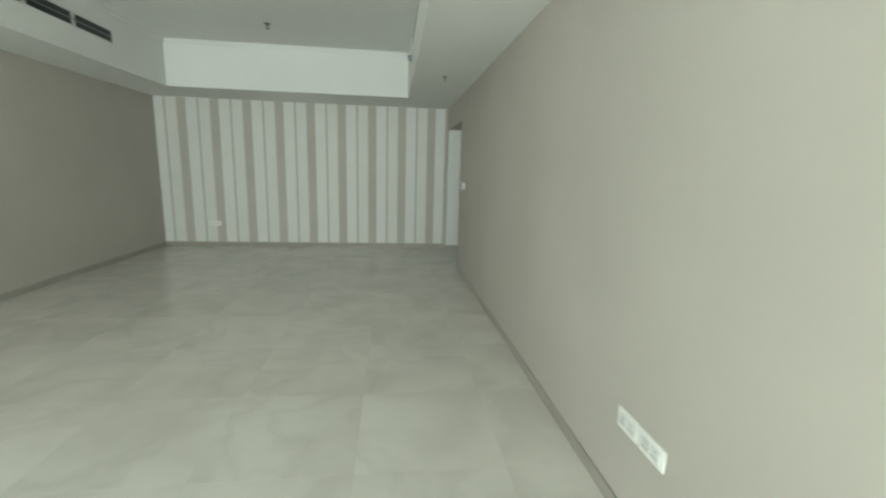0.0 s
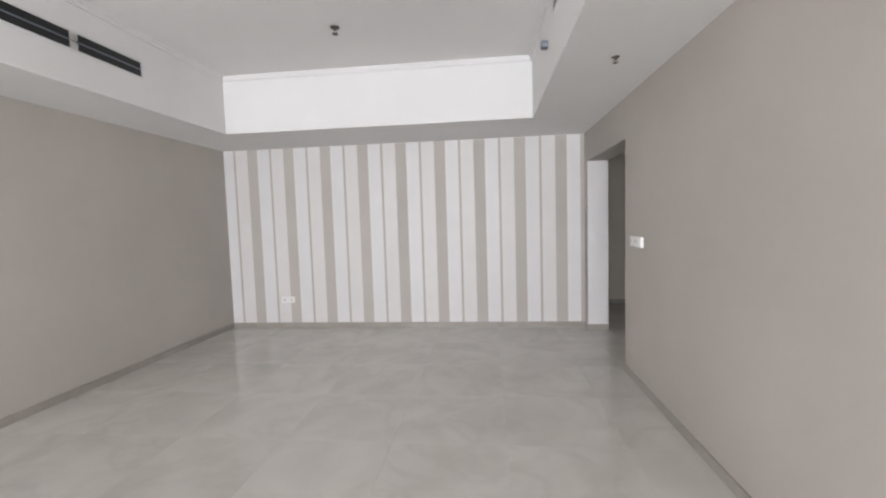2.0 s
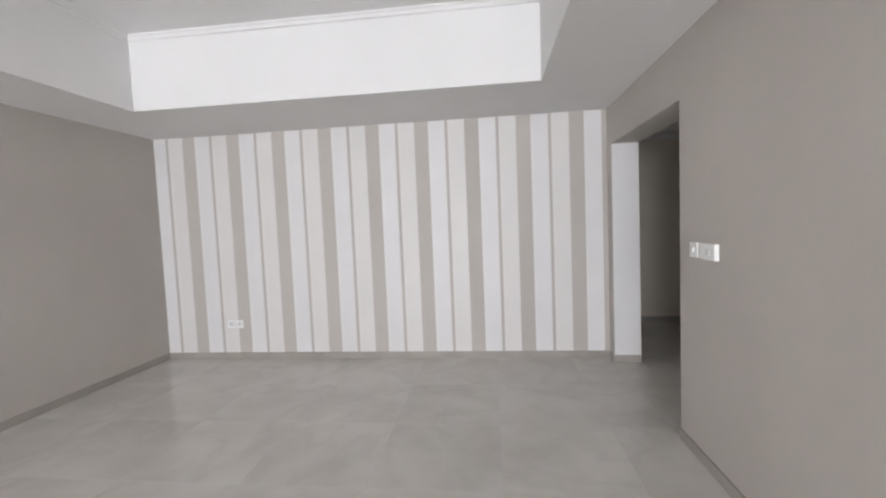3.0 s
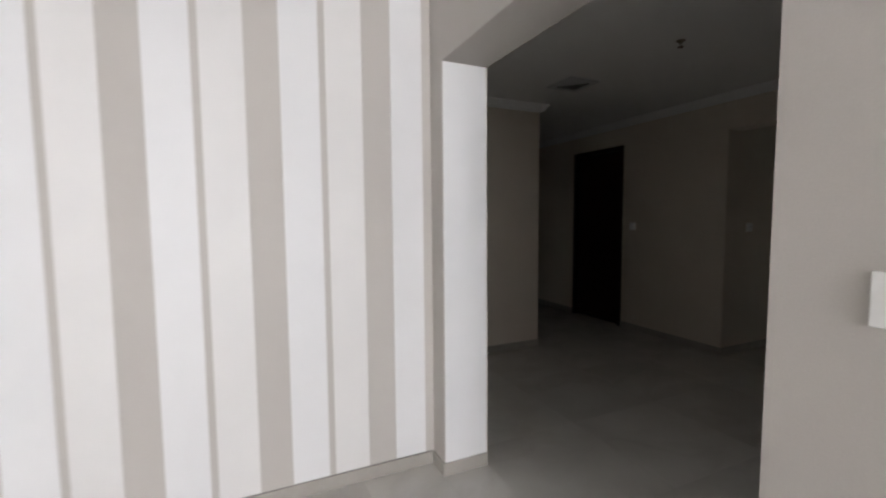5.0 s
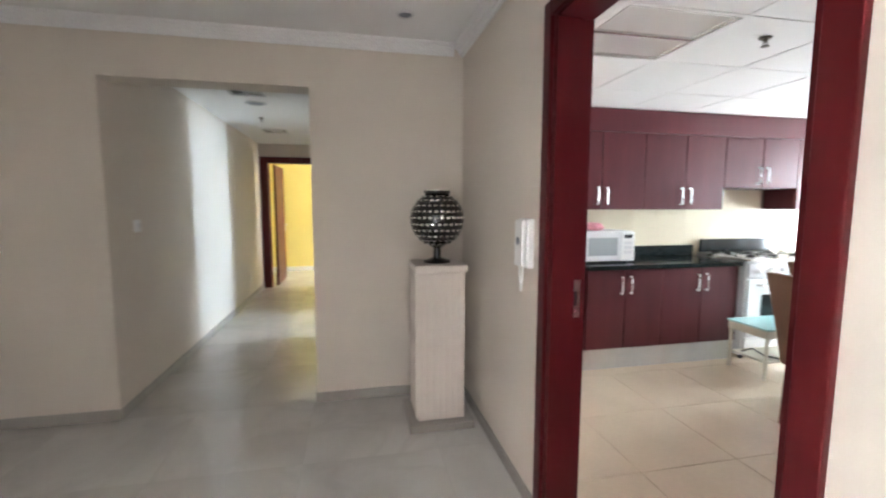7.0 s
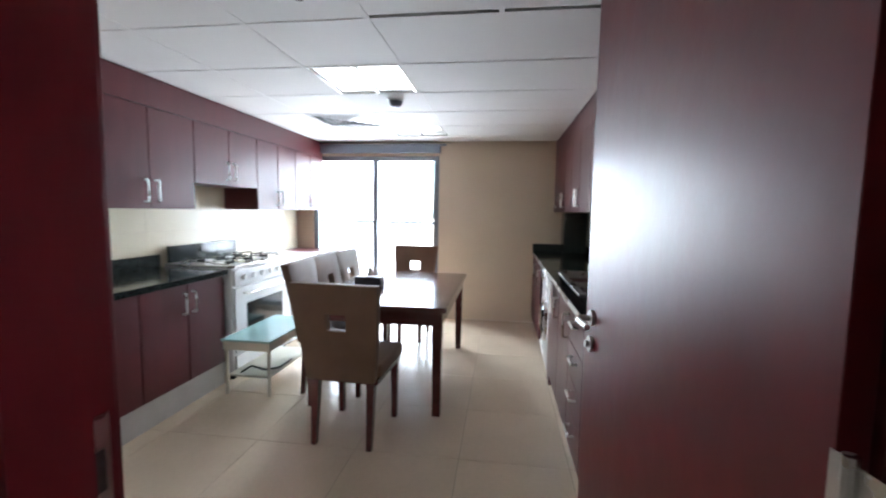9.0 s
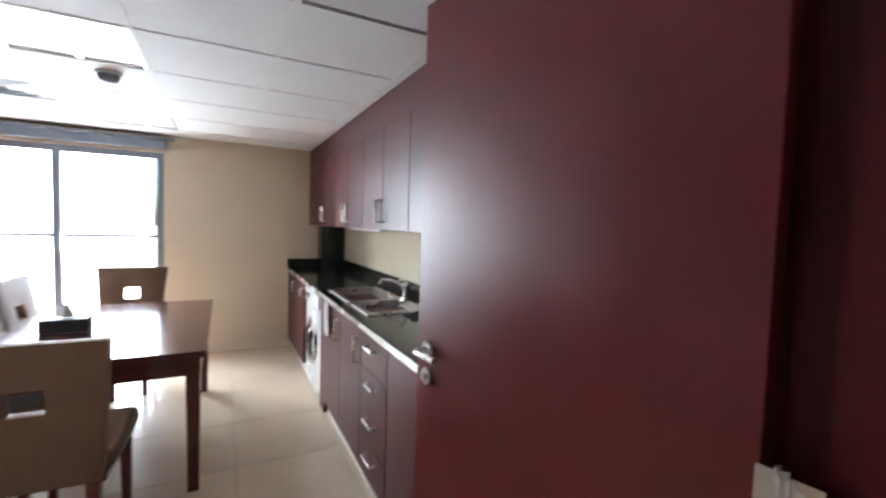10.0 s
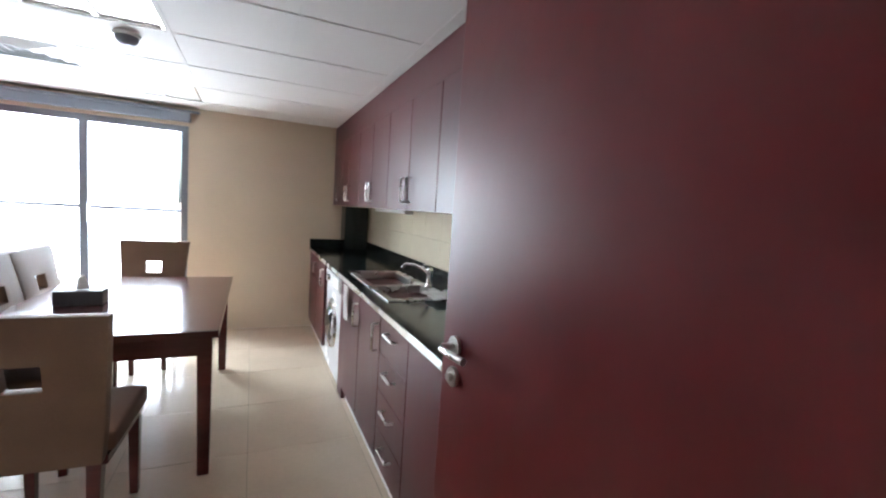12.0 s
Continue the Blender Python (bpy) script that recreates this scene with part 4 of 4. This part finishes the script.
# cooker: ninety centimetres wide
ck = thing("cooker", (3.62, -4.90, 0), "white freestanding gas cooker with an oven window", "cooker")
cy0, cy1, cf = -5.34, -4.44, 3.33
part("body", B(cf + 0.02, 3.92, cy0, cy1, 0.04, 0.90, bevel=0.008), ENAMEL, ck)
part("hob", B(cf, 3.92, cy0, cy1, 0.902, 0.922, bevel=0.006), STEEL, ck)
od = part("oven_door", B(cf, cf + 0.0195, cy0 + 0.02, cy1 - 0.02, 0.22, 0.74, bevel=0.006), ENAMEL, ck)
part("window", B(cf - 0.004, cf, cy0 + 0.17, cy1 - 0.17, 0.36, 0.60, bevel=0.0015), DGLASS, od)
part("handle", tube(bmesh.new(), [(cf, cy0 + 0.12, 0.69), (cf - 0.04, cy0 + 0.13, 0.69), (cf - 0.04, cy1 - 0.13, 0.69), (cf, cy1 - 0.12, 0.69)], 0.01), STEEL, od)
part("control_panel", B(cf - 0.004, cf + 0.0195, cy0 + 0.01, cy1 - 0.01, 0.76, 0.885, bevel=0.006), ENAMEL, ck)
for k in range(6):
    part("knob", disc(bmesh.new(), (cf - 0.004, cy0 + 0.12 + k * 0.132, 0.82), (-1, 0, 0), 0.024, 0.024, 20, 0.018), PLASTIC, ck)
part("drawer", B(cf, cf + 0.0195, cy0 + 0.02, cy1 - 0.02, 0.06, 0.20, bevel=0.005), ENAMEL, ck)
part("lid", B(3.89, 3.915, cy0 + 0.02, cy1 - 0.02, 0.925, 1.06, bevel=0.004), DGLASS, ck, "dark raised glass lid")
for yy in (cy0 + 0.2, (cy0 + cy1) / 2, cy1 - 0.2):
    for xx in (cf + 0.16, cf + 0.42):
        bm = disc(bmesh.new(), (xx, yy, 0.922), (0, 0, 1), 0.045, 0.018, 20, 0.03)
        for q in range(4):
            c, s = math.cos(q * math.pi / 2 + 0.78), math.sin(q * math.pi / 2 + 0.78)
            tube(bm, [(xx + 0.02 * c, yy + 0.02 * s, 0.952), (xx + 0.12 * c, yy + 0.12 * s, 0.952), (xx + 0.12 * c, yy + 0.12 * s, 0.922)], 0.006, 6)
        part("burner", bm, BLACK, ck, "black burner with pan support")
for x in (cf + 0.06, 3.88):
    for y in (cy0 + 0.05, cy1 - 0.05):
        part("foot", disc(bmesh.new(), (x, y, 0), (0, 0, 1), 0.02, 0.04, 14), BLACK, ck)
dw = thing("dishwasher", (3.63, -5.67, 0), "white appliance standing beside the cooker", "dishwasher")
part("body", B(3.36, 3.92, -5.97, -5.37, 0.03, 0.86, bevel=0.008), ENAMEL, dw)
part("door", B(3.34, 3.3595, -5.96, -5.38, 0.12, 0.74, bevel=0.006), ENAMEL, dw)
part("control_panel", B(3.34, 3.3595, -5.96, -5.38, 0.745, 0.855, bevel=0.006), PLASTIC, dw)
part("top", B(3.34, 3.93, -5.98, -5.36, 0.861, 0.89, bevel=0.004), ENAMEL, dw)
part("base", B(3.40, 3.90, -5.95, -5.39, 0.0, 0.03), BLACK, dw)
unit("base_cabinet", LB, "cooker side base cabinets", -1, -6.00, -6.745, 0.10, 0.86, 0.57, 2, True)

# fridge beside the doorway
fr = thing("fridge", (3.65, -2.45, 0), "tall white fridge freezer with magnets on its door", "fridge")
fy0, fy1, fx = -2.86, -2.20, 3.36
part("body", B(fx + 0.05, 3.93, fy0, fy1, 0.03, 1.70, bevel=0.01), ENAMEL, fr)
part("fridge_door", B(fx, fx + 0.048, fy0, fy1, 0.08, 1.16, bevel=0.01), ENAMEL, fr)
fz = part("freezer_door", B(fx, fx + 0.048, fy0, fy1, 1.17, 1.72, bevel=0.01), ENAMEL, fr)
part("handle", B(fx - 0.025, fx, fy1 - 0.06, fy1 - 0.03, 1.20, 1.40, bevel=0.006), PLASTIC, fz)
part("kick_plate", B(fx + 0.02, 3.9, fy0 + 0.02, fy1 - 0.02, 0.0, 0.075), ALU, fr)
part("magnet", B(fx - 0.004, fx, fy0 + 0.06, fy0 + 0.14, 1.30, 1.40), GREEN, fr, "green square magnet")
part("note", B(fx - 0.002, fx, fy0 + 0.08, fy0 + 0.20, 0.78, 0.98), YPAPER, fr, "yellow paper note")
mw = thing("microwave", (3.66, -3.16, 0.90), "white microwave oven standing on the granite worktop", "microwave")
my0, my1, mx = -3.42, -2.93, 3.50
part("body", B(mx + 0.02, 3.85, my0, my1, 0.912, 1.175, bevel=0.008), ENAMEL, mw)
md = part("door", B(mx, mx + 0.0195, my0 + 0.135, my1 - 0.003, 0.918, 1.17, bevel=0.005), ENAMEL, mw)
part("window", B(mx - 0.003, mx, my0 + 0.17, my1 - 0.045, 0.965, 1.12, bevel=0.001), MWG, md, "grey meshed window")
mc = part("control_panel", B(mx, mx + 0.0195, my0 + 0.003, my0 + 0.131, 0.918, 1.17, bevel=0.005), PLASTIC, mw)
part("display", B(mx - 0.002, mx, my0 + 0.03, my0 + 0.105, 1.115, 1.145), BLACK, mc)
for k in range(6):
    q, r = k % 2, k // 2
    part("button", B(mx - 0.003, mx, my0 + 0.03 + 0.042 * q, my0 + 0.064 + 0.042 * q, 0.98 + 0.04 * r, 1.005 + 0.04 * r, bevel=0.001), ENAMEL, mc)
for x in (mx + 0.05, 3.81):
    for y in (my0 + 0.05, my1 - 0.05):
        part("foot", disc(bmesh.new(), (x, y, 0.9), (0, 0, 1), 0.015, 0.013, 12), BLACK, mw)
pk = thing("cloth_bundle", (3.66, -3.10, 1.175), "small pink cloth bundle lying on the microwave", "cloth")
bm = bmesh.new()
bmesh.ops.create_icosphere(bm, subdivisions=3, radius=1.0)
for v in bm.verts:
    v.co *= 1 + noise.noise(v.co * 3) * 0.25
    v.co = Vector((3.66 + v.co.x * 0.09, -3.10 + v.co.y * 0.10, max(1.1755, 1.205 + v.co.z * 0.04)))
part("bundle", bm, PINK, pk, smooth=True)


# ---- dining table and chairs ----
tb = thing("dining_table", (2.13, -4.9, 0), "dark polished wooden dining table with square legs", "table")
X0, X1, Y0, Y1 = 1.615, 2.62, -5.66, -4.10
part("tabletop", B(X0, X1, Y0, Y1, 0.715, 0.75, bevel=0.004), TABW, tb)
part("apron", boxes((X0 + 0.03, X1 - 0.03, Y1 - 0.05, Y1 - 0.03, 0.62, 0.714), (X0 + 0.03, X1 - 0.03, Y0 + 0.03, Y0 + 0.05, 0.62, 0.714), (X0 + 0.03, X0 + 0.05, Y0 + 0.05, Y1 - 0.05, 0.62, 0.714), (X1 - 0.05, X1 - 0.03, Y0 + 0.05, Y1 - 0.05, 0.62, 0.714)), TABW, tb)


def taper(bm, x, y, z0, z1, w0, w1, lean=(0, 0)):
    lo = [bm.verts.new((x + lean[0] + sx * w0, y + lean[1] + sy * w0, z0)) for sx, sy in ((-1, -1), (1, -1), (1, 1), (-1, 1))]
    hi = [bm.verts.new((x + sx * w1, y + sy * w1, z1)) for sx, sy in ((-1, -1), (1, -1), (1, 1), (-1, 1))]
    for i in range(4):
        bm.faces.new((lo[i], lo[(i + 1) % 4], hi[(i + 1) % 4], hi[i]))
    bm.faces.new(lo[::-1])
    bm.faces.new(hi)
    return bm


for x in (X0 + 0.062, X1 - 0.062):
    for y in (Y0 + 0.062, Y1 - 0.062):
        part("leg", taper(bmesh.new(), x, y, 0, 0.714, 0.026, 0.034), TABW, tb)


def chair():
    """A parson chair at the origin, its back at y = 0, facing -y."""
    c = thing("dining_chair", (0, 0, 0), "brown leather dining chair with a square hole in its back", "chair", "chairs round the table")
    for x in (-0.17, 0.17):
        part("leg", taper(bmesh.new(), x, -0.03, 0, 0.40, 0.015, 0.024, (0, 0.035)), TABW, c)
        part("leg", taper(bmesh.new(), x * 1.1, -0.42, 0, 0.40, 0.016, 0.022), TABW, c)
    part("seat_frame", B(-0.215, 0.215, -0.45, 0.0, 0.385, 0.42, bevel=0.004), TABW, c)
    bm = B(-0.23, 0.23, -0.465, -0.02, 0.421, 0.50)
    bmesh.ops.bevel(bm, geom=bm.edges[:], offset=0.022, segments=3, affect="EDGES", profile=0.6)
    part("seat", bm, LEATHER, c, smooth=True)
    # back: rows of (height, half width, lean)
    bm = bmesh.new()
    rows = [(0.40, 0.205), (0.55, 0.222), (0.705, 0.234), (0.80, 0.243), (0.89, 0.251), (0.975, 0.258)]
    cols = (-1, -0.5, -0.24, 0.24, 0.5, 1)
    grids = []
    for off in (-0.028, 0.028):
        g = []
        for z, w in rows:
            ly = 0.10 * ((z - 0.40) / 0.575) ** 1.3
            g.append([bm.verts.new((q * w, ly + off + 0.018 * q * q * 0.0, z)) for q in cols])
        grids.append(g)
    nr, nc = len(rows), len(cols)
    hole = lambda i, j: i == 2 and j == 2
    for s, g in enumerate(grids):
        for i in range(nr - 1):
            for j in range(nc - 1):
                if not hole(i, j):
                    bm.faces.new((g[i][j], g[i][j + 1], g[i + 1][j + 1], g[i + 1][j]))
    f, k = grids
    rim = [(i, 0) for i in range(nr)] + [(nr - 1, j) for j in range(1, nc)] + [(i, nc - 1) for i in range(nr - 2, -1, -1)] + [(0, j) for j in range(nc - 2, 0, -1)]
    inner = [(2, 2), (2, 3), (3, 3), (3, 2)]
    for loop in (rim, inner):
        for a, b in zip(loop, loop[1:] + loop[:1]):
            bm.faces.new((f[a[0]][a[1]], f[b[0]][b[1]], k[b[0]][b[1]], k[a[0]][a[1]]))
    bmesh.ops.recalc_face_normals(bm, faces=bm.faces)
    sharp = [e for e in bm.edges if len(e.link_faces) == 2 and e.calc_face_angle() > 1.0]
    bmesh.ops.bevel(bm, geom=sharp, offset=0.008, segments=2, affect="EDGES", profile=0.6)
    part("backrest", bm, LEATHER, c, smooth=True)
    return c


ch = chair()
ch.matrix_basis = pose(2.16, -3.69, 0, 0, 0, -3)
copy_thing(ch, pose(2.25, -6.12, 0, 0, 0, 176))
copy_thing(ch, pose(2.72, -4.50, 0, 0, 0, -86))
copy_thing(ch, pose(2.74, -5.0, 0, 0, 0, -91))
copy_thing(ch, pose(2.72, -5.46, 0, 0, 0, -93))
tbx = thing("tissue_box", (2.34, -4.78, 0.75), "dark tissue box with a white tissue on the table", "tissue box")
part("box", B(2.23, 2.45, -4.84, -4.72, 0.7505, 0.83, bevel=0.006), BOXG, tbx)
bm = bmesh.new()
bmesh.ops.create_cone(bm, segments=14, radius1=0.03, radius2=0.012, depth=0.07, cap_ends=True)
for v in bm.verts:
    v.co = Vector((2.34 + v.co.x * (1 + noise.noise(v.co * 40)), -4.78 + v.co.y * 0.6, 0.87 + v.co.z + 0.01 * noise.noise(v.co * 60)))
part("tissue", bm, FABRIC, tbx, smooth=True)

# low table with an aqua glass top
lt = thing("low_table", (3.08, -4.58, 0), "low white metal table with a pale aqua glass top", "low table")
LX0, LX1, LY0, LY1 = 2.90, 3.28, -4.95, -4.20
part("glass_top", B(LX0, LX1, LY0, LY1, 0.405, 0.42, bevel=0.004), TEAL, lt)
for x in (LX0 + 0.025, LX1 - 0.025):
    for y in (LY0 + 0.03, LY1 - 0.03):
        part("leg", tube(bmesh.new(), [(x, y, 0), (x, y, 0.385)], 0.012), CREAMP, lt)
part("frame", boxes((LX0 + 0.01, LX1 - 0.01, LY1 - 0.035, LY1 - 0.012, 0.34, 0.404), (LX0 + 0.01, LX1 - 0.01, LY0 + 0.012, LY0 + 0.035, 0.34, 0.404), (LX0 + 0.01, LX0 + 0.03, LY0 + 0.035, LY1 - 0.035, 0.34, 0.404), (LX1 - 0.03, LX1 - 0.01, LY0 + 0.035, LY1 - 0.035, 0.34, 0.404)), CREAMP, lt)
part("shelf", B(LX0 + 0.03, LX1 - 0.03, LY0 + 0.04, LY1 - 0.04, 0.13, 0.145, bevel=0.003), CREAMP, lt)
part("cable", tube(bmesh.new(), [(3.16, -4.25, 0.16), (3.10, -4.29, 0.20), (3.02, -4.33, 0.16), (2.95, -4.42, 0.15), (2.94, -4.6, 0.155)], 0.007, 8), BLACK, lt, "loose black cable")

# ---- glazed wall tiles and floor tiles, pieces last ----
tile_w = thing("wall_tiles", (KX0, -4.4, 0.9), "cream glazed tiles between worktop and wall cabinets", "wall tiles", kind="structure")
tile_e = thing("wall_tiles", (KX1, -4.4, 0.9), "cream glazed tiles behind the cooker", "wall tiles", kind="structure")
me_w = mesh_of("tile", B(0.0, 0.006, -0.149, 0.149, 0.001, 0.189), BTILE)
me_e = mesh_of("tile", B(-0.006, 0.0, -0.149, 0.149, 0.001, 0.189), BTILE)
for root, me, zs, span in ((tile_w, me_w, (0.997, 1.187), (-6.48, -2.2)), (tile_e, me_e, (0.80, 0.99, 1.18, 1.37), (-6.55, -2.05))):
    n = int((span[1] - span[0]) / 0.30)
    for k in range(n + 1):
        for z in zs:
            yy = span[0] + 0.30 * k
            if z > 1.3 and not -5.25 < yy < -4.4:
                continue
            if z < 0.9 and not yy < -4.4:
                continue
            o = new("tile", me)
            o.parent = root
            o.location = Vector((KX0 if root is tile_w else KX1, yy, z)) - ROOTS[root.name]
kfl = solid("floor_kitchen", B(KX0, KX1, KY0, -1.875, -0.2, -0.003), GROUT, "beige ceramic tile floor of the kitchen", "floor")
me_f = mesh_of("tile", B(-0.298, 0.298, -0.298, 0.298, -0.01, 0.0), KTILE)
for i in range(6):
    for j in range(8):
        cx, cy = KX0 + 0.3 + 0.6 * i, -1.875 - 0.3 - 0.6 * j
        o = new("tile", me_f)
        o.parent = kfl
        o.location = (min(cx, KX1 - 0.3), cy, 0)
solid("floor_edge", B(KX0, KX1, KY0, -6.676, -0.01, -0.001), KTILE, "cut row of beige floor tiles at the window", "floor")

# marble slabs of the living room, hall and corridor
SLABS = {}


def slab(x0, x1, y0, y1):
    key = (round(x1 - x0, 3), round(y1 - y0, 3))
    if key not in SLABS:
        w, d = key[0] / 2 - 0.0005, key[1] / 2 - 0.0005
        SLABS[key] = mesh_of("slab", B(-w, w, -d, d, 0.0003, 0.0025), SLAB)
    o = new("slab", SLABS[key])
    o.parent = floor_main
    o.location = ((x0 + x1) / 2, (y0 + y1) / 2, 0)


def slabs(x0, x1, y0, y1, s=0.75):
    nx, ny = math.ceil((x1 - x0) / s - 0.05), math.ceil((y1 - y0) / s - 0.05)
    for i in range(nx):
        for j in range(ny):
            slab(x0 + i * s, min(x1, x0 + (i + 1) * s), max(y0, y1 - (j + 1) * s), y1 - j * s)


slabs(XL, 0.0, -9.0, 0.0)
slabs(0.0, 0.255, -1.635, -0.145)
slabs(0.255, XF, -1.8, YN)
slabs(1.85, XF, YN, 4.2)
slabs(XF, 7.8, -0.75, 0.48)
